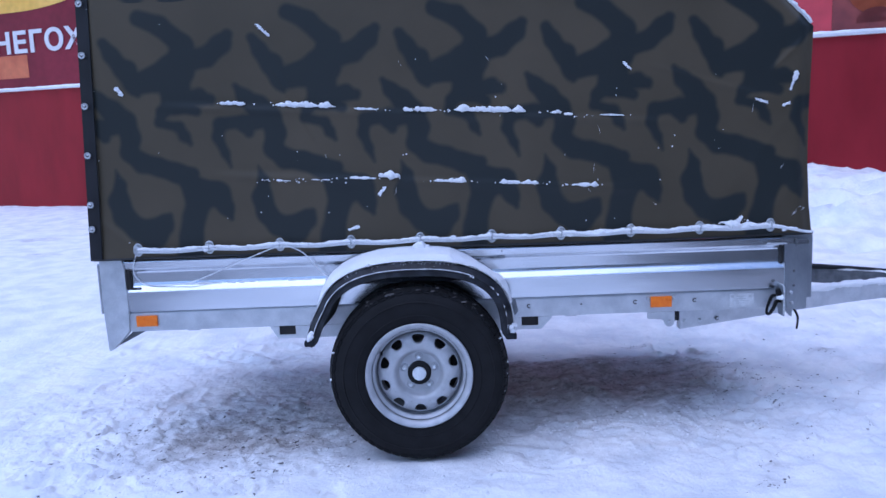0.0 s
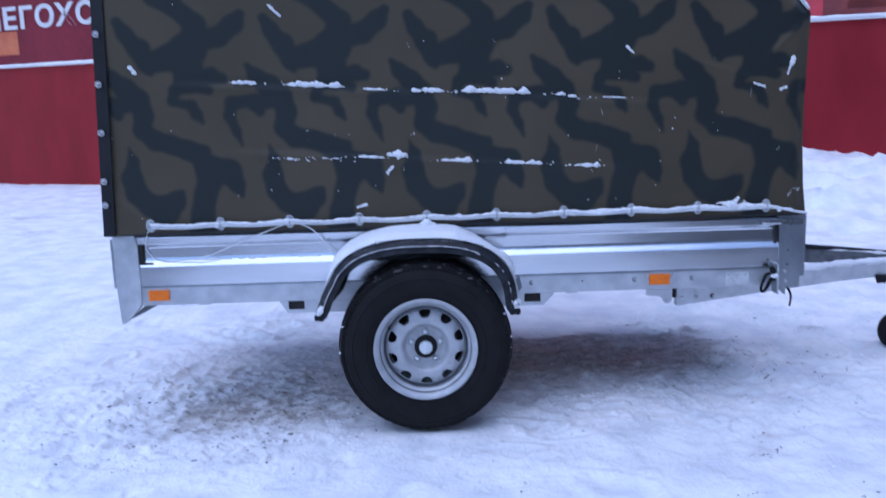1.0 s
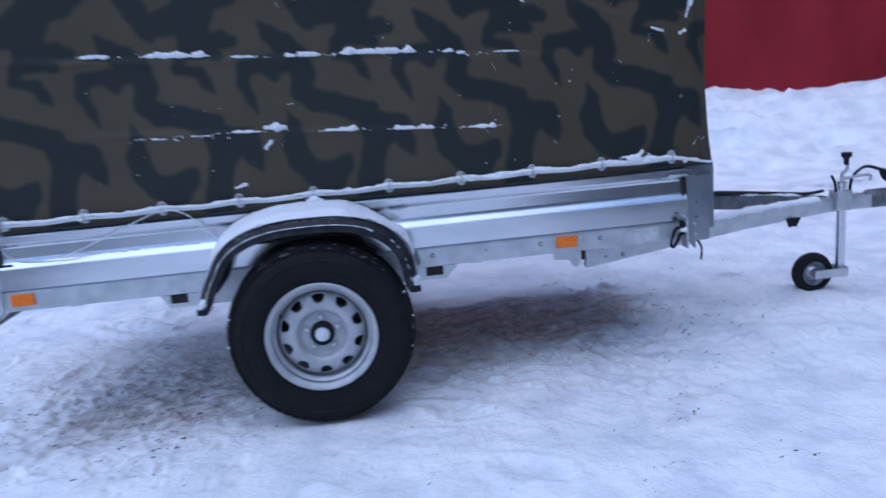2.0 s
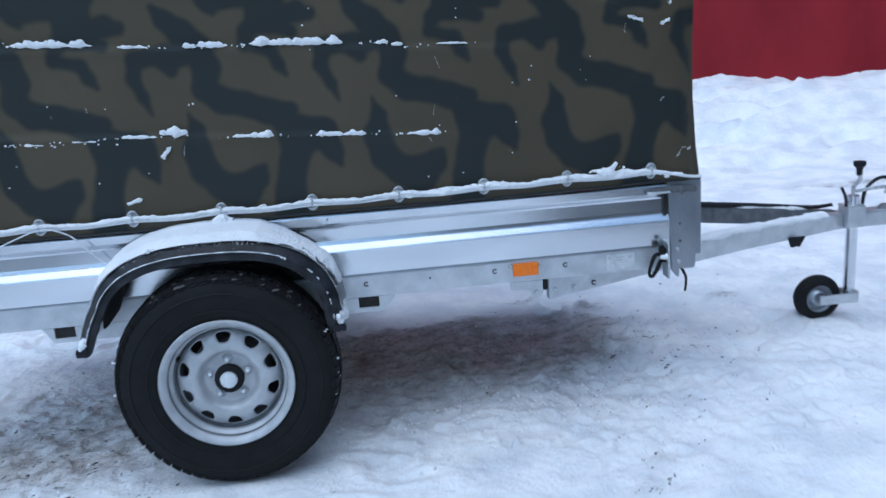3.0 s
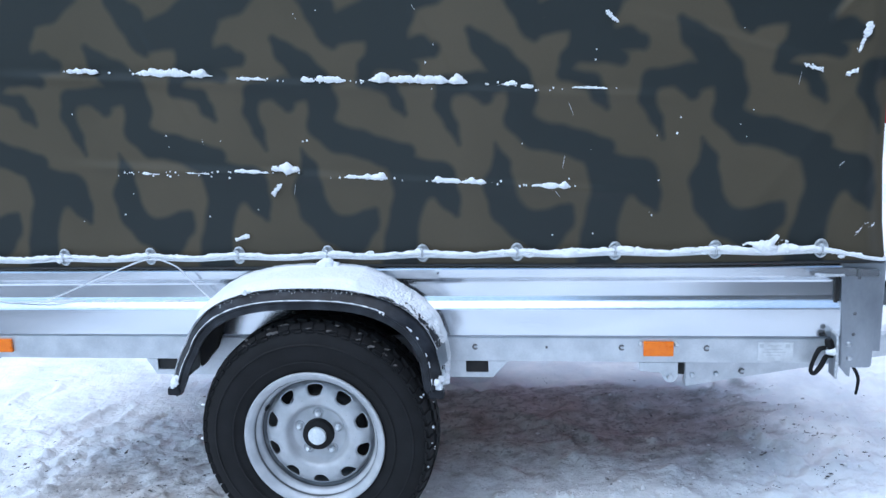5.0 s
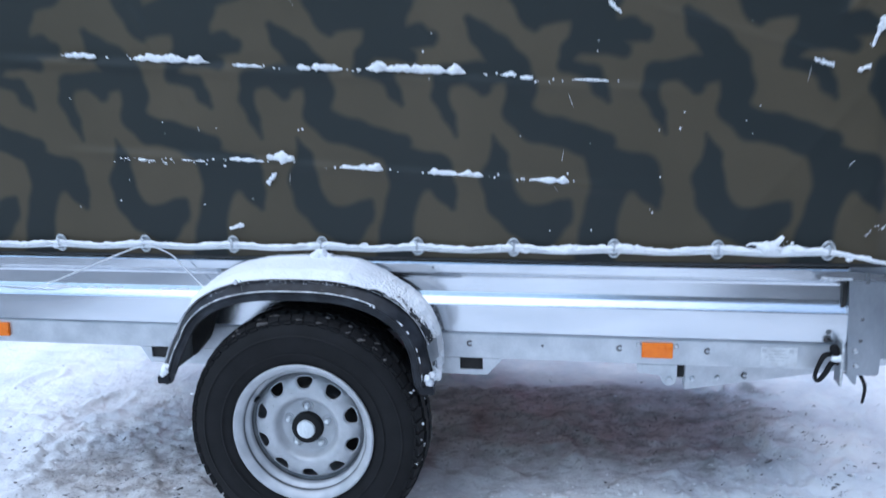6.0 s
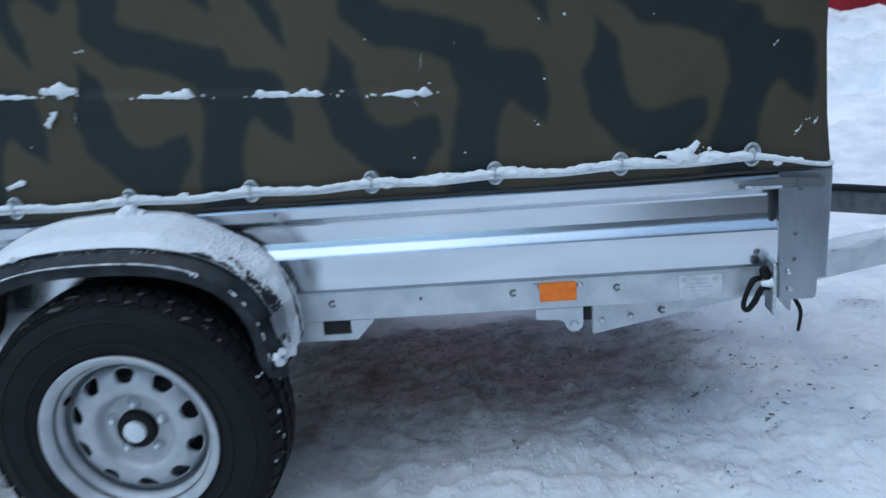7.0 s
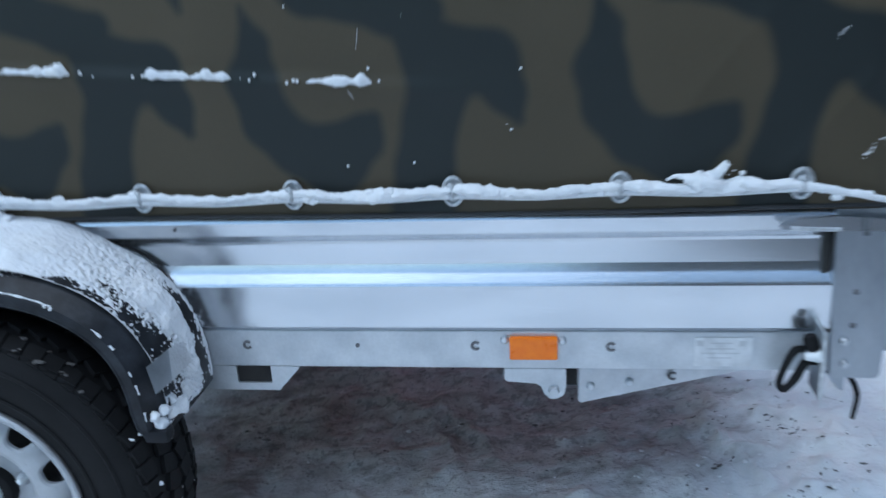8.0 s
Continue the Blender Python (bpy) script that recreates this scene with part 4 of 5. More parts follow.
def guard(parent):
    n = 64
    line = [Vector((*guard_line(-1 + 2 * i / n),)) for i in range(n + 1)]
    nrm = []
    for i in range(n + 1):
        d = (line[min(i + 1, n)] - line[max(i - 1, 0)]).normalized()
        nrm.append(Vector((-d.y, d.x)))
    bm = bmesh.new()
    sect = [(0.012, 0.004), (-0.03, 0.008), (-0.13, 0.008), (-0.176, 0.004), (-0.197, -0.006), (-0.208, -0.019), (-0.2165, -0.0235), (-0.2165, -0.0275), (-0.2120, -0.030), (-0.2125, -0.046), (-0.2075, -0.047), (-0.203, -0.028),
            (-0.195, -0.013), (-0.176, -0.004), (-0.03, 0.0), (0.012, -0.002)]
    rows = []
    for i, (p, q) in enumerate(zip(line, nrm)):
        shrink = 0.55 + 0.45 * min(1, min(i, n - i) / 9)
        rows.append([bm.verts.new((p.x + q.x * o * shrink, y, p.y + q.y * o * shrink)) for y, o in sect])
    for a, b in zip(rows, rows[1:]):
        for i in range(len(sect)):
            j = (i + 1) % len(sect)
            bm.faces.new((a[i], a[j], b[j], b[i]))
    bm.faces.new(rows[0])
    bm.faces.new(rows[-1])
    g = part("mudguard", bm, GUARD, parent, "black plastic mudguard", smooth=True)
    bm = bmesh.new()
    tube([(p.x - q.x * 0.046 * s_, -0.210, p.y - q.y * 0.046 * s_) for p, q, s_ in ((line[i], nrm[i], 0.55 + 0.45 * min(1, min(i, n - i) / 9)) for i in range(n + 1))], 0.0038, bm, sides=8)
    part("edge_bead", bm, GUARD, g, smooth=True)
    part("bracket", prism([(-0.398, 0.640), (-0.372, 0.715), (-0.325, 0.755), (-0.290, 0.725), (-0.345, 0.590), (-0.392, 0.536), (-0.402, 0.530)], -0.09, -0.06, bevel=0.004), DARK, g)
    bm = bmesh.new()                                    # bent zinc strip over the front end
    P = [bm.verts.new(v) for v in ((0.396, -0.100, 0.588), (0.392, -0.110, 0.636), (0.388, -0.160, 0.644), (0.398, -0.184, 0.594))]
    bm.faces.new((P[0], P[1], P[2], P[3]))
    bmesh.ops.solidify(bm, geom=bm.faces[:], thickness=0.004)
    # the white holds the dusting and also the upper face's sky sheen
    strip = part("bracket", bm, SNOW, g, "bent mudguard bracket dusted with snow, its sky sheen painted white")
    bm = bmesh.new()
    P = [bm.verts.new(v) for v in ((0.398, -0.184, 0.594), (0.388, -0.160, 0.644), (0.368, -0.208, 0.632), (0.380, -0.214, 0.584))]
    bm.faces.new(P)
    bmesh.ops.solidify(bm, geom=bm.faces[:], thickness=0.004)
    part("bent_end", bm, ZINC_DULL, strip)
    for x0, x1 in ((-0.457, -0.414), (0.342, 0.388)):
        part("foot", box(x0, x1, -0.217, -0.185, 0.486, 0.512, 0.009), PLASTIC, g, "rounded black foot of the mudguard", smooth=True)
    return line, nrm


GUARD_LINE, GUARD_NORMAL = guard(trailer)

# ---- tarpaulin cover ----
cover = thing("tarpaulin_cover", (0.1, MID, 0.83), "dark camouflage tarpaulin cover laced over the trailer", "cover")
TILE = 0.588
STROKES = (
    ((-0.047, 1.200, 0.005), (-0.029, 1.141, 0.027), (-0.038, 1.076, 0.047), (-0.022, 1.009, 0.047), (0.024, 0.956, 0.047), (0.089, 0.937, 0.061), (0.145, 0.976, 0.041), (0.169, 1.005, 0.015)),
    ((-0.114, 1.527, 0.014), (-0.082, 1.484, 0.034), (-0.035, 1.442, 0.045), (0.013, 1.391, 0.046), (0.032, 1.331, 0.045), (0.017, 1.270, 0.040), (0.066, 1.227, 0.043), (0.138, 1.211, 0.042), (0.210, 1.185, 0.046), (0.273, 1.183, 0.031)),
    ((0.235, 1.168, 0.037), (0.291, 1.099, 0.066), (0.371, 1.096, 0.054), (0.395, 1.040, 0.037), (0.414, 0.993, 0.012)),
    ((0.296, 1.093, 0.058), (0.263, 1.000, 0.045), (0.246, 0.913, 0.052), (0.240, 0.850, 0.060)),
    ((-0.012, 1.388, 0.040), (-0.089, 1.369, 0.038), (-0.076, 1.332, 0.022)),
    ((-0.096, 1.383, 0.030), (-0.189, 1.373, 0.030), (-0.203, 1.320, 0.025), (-0.178, 1.260, 0.019), (-0.159, 1.204, 0.007)),
    ((0.047, 1.609, 0.037), (0.058, 1.538, 0.034), (0.072, 1.499, 0.014)),
    ((0.074, 1.521, 0.024), (0.157, 1.545, 0.037), (0.236, 1.548, 0.046), (0.223, 1.474, 0.047), (0.170, 1.433, 0.027), (0.155, 1.392, 0.020), (0.233, 1.369, 0.022), (0.251, 1.328, 0.022), (0.273, 1.297, 0.010)),
    ((0.235, 1.457, 0.035), (0.308, 1.427, 0.024)),
    ((0.235, 1.470, 0.035), (0.328, 1.485, 0.033), (0.371, 1.462, 0.010)),
    ((-0.627, 1.709, 0.024), (-0.599, 1.660, 0.035), (-0.558, 1.599, 0.040), (-0.527, 1.524, 0.029)),
    ((-0.513, 1.568, 0.022), (-0.416, 1.587, 0.040)),
    ((-0.481, 1.804, 0.033), (-0.394, 1.766, 0.042), (-0.315, 1.689, 0.047), (-0.337, 1.590, 0.067)),
    ((-0.366, 1.591, 0.067), (-0.355, 1.480, 0.064)),
    ((-0.301, 1.627, 0.049), (-0.221, 1.641, 0.042), (-0.162, 1.692, 0.042), (-0.133, 1.730, 0.024)),
    ((-0.344, 1.473, 0.031), (-0.219, 1.477, 0.022)),
)


def print_value(x, z):
    """Distance to the edge of the dark print (negative inside it); the print repeats along x and again above itself."""
    best = np.full(x.shape, 9.0)
    z = np.where(z > 1.86, z - 0.98, z)
    wx, wz = x + 0.006 * value_noise(x, z, 9, 21), z + 0.006 * value_noise(x, z, 9, 22)
    for stroke in STROKES:
        for (x0, z0, r0), (x1, z1, r1) in zip(stroke, stroke[1:]):
            mid = (x0 + x1) / 2
            px = (wx - mid + TILE / 2) % TILE - TILE / 2 + mid
            dx, dz = x1 - x0, z1 - z0
            t = np.clip(((px - x0) * dx + (wz - z0) * dz) / (dx * dx + dz * dz), 0, 1)
            d = np.hypot(px - x0 - t * dx, wz - z0 - t * dz) - (r0 + (r1 - r0) * t)
            k = 0.014
            h = np.clip(0.5 + 0.5 * (best - d) / k, 0, 1)
            best = best * (1 - h) + d * h - k * h * (1 - h)
    return best


COVER_TOP = 2.06
zz = np.concatenate([np.linspace(0.832, 1.68, 125), np.linspace(1.687, COVER_TOP, 50)])
ss = np.linspace(0, 1, 400)
S, Zc = np.meshgrid(ss, zz)
rear_edge = np.interp(Zc, [0.83, 1.88, 2.1], [-1.354, -1.309, -1.301])
front_edge = np.interp(Zc, [0.832, 0.86, 0.95, 1.12, 1.3, 1.675, COVER_TOP], [1.652, 1.647, 1.636, 1.625, 1.623, 1.631, 1.261])
Xc = rear_edge + S * (front_edge - rear_edge)
Yc = -0.006 + 0.006 * value_noise(Xc, Zc, 1.7, 31) * smooth_step(0.85, 1.1, Zc) + 0.0022 * value_noise(Xc, Zc * 0.4, 7, 32)
fold1, fold2 = 1.396 - 0.065 * Xc, 1.124 - 0.068 * Xc
for f, lo, hi in ((fold1, -0.9, 0.95), (fold2, -0.7, 0.85)):
    Yc -= 0.005 * np.exp(-((Zc - f + 0.012) / 0.016) ** 2) * smooth_step(lo - 0.2, lo + 0.1, Xc) * smooth_step(hi + 0.2, hi - 0.1, Xc)
    Yc += 0.002 * np.exp(-((Zc - f - 0.012) / 0.02) ** 2) * smooth_step(lo - 0.2, lo + 0.1, Xc) * smooth_step(hi + 0.2, hi - 0.1, Xc)
for x0, z0, x1, z1, w, h in ((1.18, 0.90, 1.62, 1.42, 0.016, 0.0018), (1.40, 0.86, 1.62, 1.12, 0.014, 0.0022), (0.95, 1.55, 1.5, 1.38, 0.010, 0.004), (-0.55, 1.6, -0.38, 1.28, 0.010, 0.004),
                             (0.30, 1.60, 0.42, 1.40, 0.010, 0.004), (-1.30, 1.0, -1.15, 0.86, 0.012, 0.005), (1.45, 1.5, 1.60, 1.64, 0.012, 0.005)):
    dx, dz = x1 - x0, z1 - z0
    t = np.clip(((Xc - x0) * dx + (Zc - z0) * dz) / (dx * dx + dz * dz), 0, 1)
    Yc -= h * np.exp(-((np.hypot(Xc - x0 - t * dx, Zc - z0 - t * dz)) / w) ** 2) * (1 - (2 * t - 1) ** 4)
edge_round = 0.03 * (smooth_step(0.97, 1.0, S) ** 2 + smooth_step(0.03, 0.0, S) ** 2)
Yc = Yc + edge_round
me = grid_mesh("side_sheet", Xc, Yc, Zc, CAMO)
at = me.attributes.new("print_value", "FLOAT", "POINT")
at.data.foreach_set("value", print_value(Xc, Zc).astype(np.float32).ravel())
ob = new("side_sheet", me)
ob.parent, ob.matrix_parent_inverse = cover, Matrix.Translation(-origin(cover))
tagged(ob, "camouflage printed tarpaulin side with frozen folds")


def sheet(name, P, Q, mat, label, rows=12):
    """A plain sheet stretched between two lines of points."""
    P, Q = np.array(P, float), np.array(Q, float)
    t = np.linspace(0, 1, rows)[:, None, None]
    G = P[None] * (1 - t) + Q[None] * t
    me = grid_mesh(name, G[..., 0], G[..., 1], G[..., 2], mat)
    at = me.attributes.new("print_value", "FLOAT", "POINT")
    at.data.foreach_set("value", print_value(G[..., 1] + G[..., 0], G[..., 2] + 0.3 * G[..., 0]).astype(np.float32).ravel())
    ob = new(name, me)
    ob.parent, ob.matrix_parent_inverse = cover, Matrix.Translation(-origin(cover))
    return tagged(ob, label)


near_front = [(float(x), float(y), float(z)) for x, y, z in zip(Xc[:, -1], Yc[:, -1], Zc[:, -1])]
near_rear = [(float(x), float(y), float(z)) for x, y, z in zip(Xc[:, 0], Yc[:, 0], Zc[:, 0])]
over = lambda pts: [(x, WIDE - y, z) for x, y, z in pts]
sheet("front_sheet", near_front, over(near_front), CAMO, "camouflage front of the cover", 60)
sheet("rear_sheet", near_rear, over(near_rear), CAMO, "camouflage rear of the cover", 60)
near_top = [(float(x), float(y), float(z)) for x, y, z in zip(Xc[-1], Yc[-1], Zc[-1])]
sheet("roof_sheet", near_top, over(near_top), CAMO, "camouflage roof of the cover", 30)
sheet("far_sheet", over([near_rear[0], near_front[0]]), over([near_rear[-1], near_front[-1]]), CAMO, "camouflage far side of the cover", 10)

bm = bmesh.new()
strip = [(x, z) for x, z in ((-1.355, 0.832), (-1.344, 1.10), (-1.331, 1.40), (-1.312, 1.88), (-1.303, COVER_TOP))]
for (x0, z0), (x1, z1) in zip(strip, strip[1:]):
    q = [bm.verts.new(v) for v in ((x0 - 0.004, 0.0, z0), (x0 + 0.050, -0.013, z0), (x1 + 0.050, -0.013, z1), (x1 - 0.004, 0.0, z1))]
    bm.faces.new(q)
bmesh.ops.remove_doubles(bm, verts=bm.verts[:], dist=1e-4)
bmesh.ops.solidify(bm, geom=bm.faces[:], thickness=0.004)
part("rear_flap_edge", bm, TARP_EDGE, cover, "black folded edge of the rear flap")
xs_h = np.linspace(-1.343, 1.640, 90)
part("hem", tube([(x, -0.009 + 0.002 * math.sin(9 * x), 0.836 + 0.002 * math.sin(5 * x)) for x in xs_h], 0.004, sides=6), TARP_PLAIN, cover, "dark sewn hem", smooth=True)

EYELETS = [-1.152, -0.857, -0.565, -0.271, 0.015, 0.311, 0.597, 0.885, 1.170, 1.462]


def lace_z(x):
    """The height of the lacing, which rises slightly towards the front."""
    return 0.8735 + 0.0022 * (x + 1.15)


bm = bmesh.new()
ring = [(0.0165 * math.cos(t), -0.004, 0.024 * math.sin(t)) for t in np.linspace(0, 6.2832, 25)]
tube(ring, 0.0042, bm, sides=8)
prism([(0.0150 * math.cos(t), 0.0225 * math.sin(t)) for t in np.linspace(0, 6.2832, 25)[:-1]], -0.003, 0.001, bm)
eyelet_mesh = mesh_of("eyelet", bm, FROST)
rings_made = repeat("eyelet", eyelet_mesh, cover, [(x, -0.010, lace_z(x)) for x in EYELETS], "frosted oval eyelet with a turn hook")
hook_mesh = mesh_of("turn_hook", tube([(0.0, 0.0, -0.012), (0.0, -0.012, -0.006), (0.001, -0.014, 0.008), (-0.004, -0.012, 0.014), (-0.008, -0.008, 0.006)], 0.0042, steps=4), FROST)
for e in rings_made:
    h = new("turn_hook", hook_mesh)
    h.parent = e
    h.matrix_basis = Matrix.Translation((0, -0.004, 0.0))
small = mesh_of("eyelet_small", lathe([(0.007, -0.004), (0.013, -0.005), (0.014, 0.0), (0.006, 0.0)], (0, 0, 0), 16, closed=True), FROST)
repeat("eyelet", small, cover, [(-1.334 + 0.043 * (z - 0.96) , -0.016, z) for z in (0.967, 1.067, 1.268, 1.465, 1.665, 1.865)], "small frosted round eyelet")

# ---- lacing rope ----
pts = []
for i, x in enumerate(EYELETS):
    pts.append((x, -0.022, lace_z(x) - 0.007))
    if i < 9:
        nx = EYELETS[i + 1]
        pts.append(((x + nx) / 2, -0.018, lace_z(x) - 0.013))
pts += [(1.53, -0.018, 0.864), (1.59, -0.015, 0.850), (1.640, -0.004, 0.842), (1.650, 0.03, 0.840)]
rope = thing("lacing_rope", (0.0, -0.02, 0.86), "white rope laced through the cover eyelets", "rope")
part("rope", tube(pts, 0.0055, steps=5, sides=8), ROPE, rope, smooth=True)
part("loose_end", tube([(-0.561, -0.028, 0.868), (-0.60, -0.030, 0.860), (-0.677, -0.026, 0.832), (-0.813, -0.016, 0.778), (-0.94, -0.008, 0.730), (-1.0, 0.0, 0.722), (-1.08, 0.01, 0.716), (-1.14, 0.015, 0.722), (-1.177, 0.018, 0.745), (-1.190, 0.01, 0.785), (-1.166, -0.012, 0.850)], 0.0022, steps=6), ROPE, rope, "slack rope hanging against the side", smooth=True)
part("loose_end", tube([(-0.561, -0.028, 0.868), (-0.53, -0.032, 0.868), (-0.474, -0.026, 0.841), (-0.432, -0.02, 0.792), (-0.39, -0.012, 0.742), (-0.35, 0.0, 0.705)], 0.0024, steps=6), ROPE, rope, smooth=True)

# ---- snow lying on things ----
BALLS = {}
for n_ in (1, 2):
    ball = bmesh.new()
    bmesh.ops.create_icosphere(ball, subdivisions=n_, radius=1)
    BALLS[n_] = [v.co.copy() for v in ball.verts], [[v.index for v in f.verts] for f in ball.faces]
    ball.free()


def lumps(bm, spots, seed, stretch=1.0, fine=2, ragged=0.55):
    """Uneven clods: (x, y, z, radius)."""
    vs, fs = BALLS[fine]
    for k, (x, y, z, r) in enumerate(spots):
        made = []
        for q in vs:
            d = q * r
            d.x *= stretch
            w = Vector((x, y, z)) + d
            made.append(bm.verts.new(w + d * (ragged * noise.noise(w * 90 + Vector((seed, k, 0))) + 0.25 * noise.noise(w * 220))))
        for f in fs:
            bm.faces.new([made[i] for i in f])
    return bm


rnd = random.Random(4)
rope_snow = bmesh.new()
top = []
for i in range(150):
    x = -1.150 + i * (1.57 + 1.150) / 149
    near = min(abs(x - e) for e in EYELETS)
    z = lace_z(min(x, 1.46)) - 0.004 * math.cos(min(near, 0.145) / 0.145 * 3.14 + 3.14) * (x < 1.46) - max(0.0, x - 1.46) * 0.20
    r = 0.0070 + 0.0030 * noise.noise(Vector((x * 9, 0, 3))) + 0.004 * math.exp(-((x - 0.76) / 0.07) ** 2) + 0.004 * math.exp(-((x - 0.93) / 0.04) ** 2) + 0.003 * math.exp(-((x - 1.25) / 0.1) ** 2)
    top.append((x, -0.024, z, r))
tube([t[:3] for t in top], [max(0.005, t[3]) for t in top], rope_snow, sides=12, lump=0.6, seed=2, steps=3)
for i in range(60):
    x = rnd.uniform(-1.1, 1.54) if i % 3 else rnd.gauss(0.85, 0.12)
    lumps(rope_snow, [(x, -0.024, lace_z(min(x, 1.46)) - 0.005 - max(0.0, x - 1.46) * 0.20 + rnd.gauss(0.001, 0.004), rnd.uniform(0.003, 0.0075))], i, stretch=1.6)
part_ob = part("rope_snow", rope_snow, SNOW, smooth=True)
tagged(part_ob, "ridge of snow lying on the lacing rope", "snow", kind="stuff")
tuft = bmesh.new()
tube([(1.272, -0.026, 0.894), (1.295, -0.027, 0.891), (1.315, -0.027, 0.887), (1.334, -0.026, 0.881)], [0.006, 0.016, 0.018, 0.009], tuft, sides=14, lump=0.55, seed=1, steps=6)
tube([(1.302, -0.026, 0.885), (1.318, -0.027, 0.898), (1.330, -0.028, 0.910), (1.340, -0.028, 0.921)], [0.014, 0.012, 0.0085, 0.0055], tuft, sides=12, lump=0.6, seed=2, steps=6)
tube([(1.244, -0.024, 0.892), (1.260, -0.025, 0.898), (1.285, -0.026, 0.896)], [0.0025, 0.0045, 0.007], tuft, sides=10, lump=0.7, seed=3, steps=6)
tube([(1.340, -0.024, 0.879), (1.362, -0.024, 0.885), (1.410, -0.024, 0.879)], [0.009, 0.011, 0.008], tuft, sides=10, lump=0.6, seed=4, steps=6)
for i in range(26):
    lumps(tuft, [(rnd.uniform(1.25, 1.38), -0.026, rnd.gauss(0.891, 0.008), rnd.uniform(0.0015, 0.0045))], i)
tagged(part("snow_clod", tuft, SNOW, smooth=True), "torn clod of snow stuck on the rope", "snow")

SEAM_A = ((-0.770, -0.667, 1.452, 0.0085), (-0.548, -0.304, 1.434, 0.0115), (-0.226, -0.138, 1.411, 0.005), (-0.033, 0.005, 1.401, 0.008), (0.013, 0.104, 1.399, 0.009),
          (0.172, 0.463, 1.388, 0.0125), (0.560, 0.600, 1.369, 0.011), (0.616, 0.653, 1.360, 0.0045), (0.760, 0.862, 1.351, 0.004))
SEAM_B = ((-0.564, -0.504, 1.136, 0.005), (-0.429, -0.337, 1.134, 0.0035), (-0.263, -0.155, 1.134, 0.006), (-0.145, -0.056, 1.137, 0.013), (0.084, 0.214, 1.109, 0.008),
          (0.350, 0.510, 1.090, 0.009), (0.642, 0.756, 1.071, 0.009))
for n_, seam in enumerate((SEAM_A, SEAM_B)):
    bm = bmesh.new()
    for k, (x0, x1, z, r) in enumerate(seam):
        n = max(10, int((x1 - x0) / 0.0032))
        line, radii = [], []
        for i in range(n + 1):
            f = i / n
            w = Vector((x0 + (x1 - x0) * f, k * 3.1, n_ * 7.0))
            ragged = 0.80 + 0.75 * noise.noise(w * 26) + 0.40 * noise.noise(w * 70) + 0.15 * noise.noise(w * 190)
            q = r * min(1, 0.18 + 2.6 * math.sin(math.pi * f) ** 0.9) * max(0.10, ragged)
            line.append((w.x, -0.011, z - 0.06 * (w.x - (x0 + x1) / 2) + 0.45 * q + 0.22 * r * noise.noise(w * 40)))
            radii.append(q)
        tube(line, radii, bm, sides=10, lump=0.4, seed=k + 20 * n_, flat=0.7)
    for i in range(60):
        x0, x1, z, r = seam[rnd.randrange(len(seam))]
        x = rnd.uniform(x0 - 0.06, x1 + 0.06)
        lumps(bm, [(x, -0.012, z - 0.06 * (x - (x0 + x1) / 2) + rnd.gauss(0, 0.0035), rnd.uniform(0.0012, 0.0035))], i)
    tagged(part("fold_snow", bm, SNOW, smooth=True), "broken line of snow caught in a tarpaulin fold", "snow", kind="stuff")

DOTS = ((-0.356, 0.999), (-0.040, 1.224), (-0.027, 1.226), (1.056, 1.217), (1.066, 1.261), (0.342, 1.441), (0.831, 1.458), (0.989, 0.982), (1.007, 1.083),
        (0.702, 0.927), (0.820, 0.930), (0.752, 1.093), (-0.197, 1.018), (-0.634, 1.010), (-0.770, 1.328), (-0.471, 1.253))
STREAKS = ((-0.275, 0.925, -0.235, 0.937, 0.006), (1.392, 1.395, 1.440, 1.378, 0.0045), (1.557, 1.498, 1.550, 1.472, 0.010), (1.546, 1.465, 1.532, 1.425, 0.0045), (1.500, 1.362, 1.530, 1.374, 0.0055),
           (0.860, 1.558, 0.888, 1.530, 0.005), (-0.118, 1.095, -0.146, 1.064, 0.006), (1.550, 0.915, 1.585, 0.955, 0.0022), (1.592, 0.938, 1.600, 0.948, 0.0024), (1.500, 1.11, 1.508, 1.125, 0.0016),
           (-1.185, 1.535, -1.160, 1.505, 0.008), (-0.60, 1.76, -0.555, 1.715, 0.005))
bm = bmesh.new()
lumps(bm, [(x, -0.011, z, rnd.uniform(0.0018, 0.0032)) for x, z in DOTS], 9)
lumps(bm, [(-1.334 + 0.043 * (z - 0.96), -0.019, z + 0.003, 0.0045) for z in (0.967, 1.067, 1.268, 1.465, 1.665, 1.865)], 4)
for i in range(28):
    lumps(bm, [(rnd.uniform(-1.28, 1.58), -0.011, rnd.uniform(0.9, 1.85), rnd.uniform(0.0010, 0.0020))], i)
for k, (x0, z0, x1, z1, r) in enumerate(STREAKS):
    n = int(8 + 12 * math.hypot(x1 - x0, z1 - z0) / max(r, 0.006) * min(1, r / 0.005) ** 2)
    for i in range(n):
        t = rnd.random()
        lumps(bm, [(x0 + (x1 - x0) * t + rnd.gauss(0, max(0.35 * r, 0.002)), -0.012, z0 + (z1 - z0) * t + rnd.gauss(0, max(0.35 * r, 0.002)), r * rnd.uniform(0.2, 0.7))], i + 9 * k, fine=2)
for i in range(7):
    x, z, w, n = rnd.uniform(-1.25, 1.55), rnd.uniform(0.92, 1.8), rnd.gauss(1.75, 0.45), rnd.uniform(0.012, 0.04)
    tube([(x + n * t_ * math.cos(w), -0.0105, z + n * t_ * math.sin(w)) for t_ in (0, 0.25, 0.5, 0.75, 1)], [0.0002, 0.0004, 0.0005, 0.0004, 0.0002], bm, sides=5)
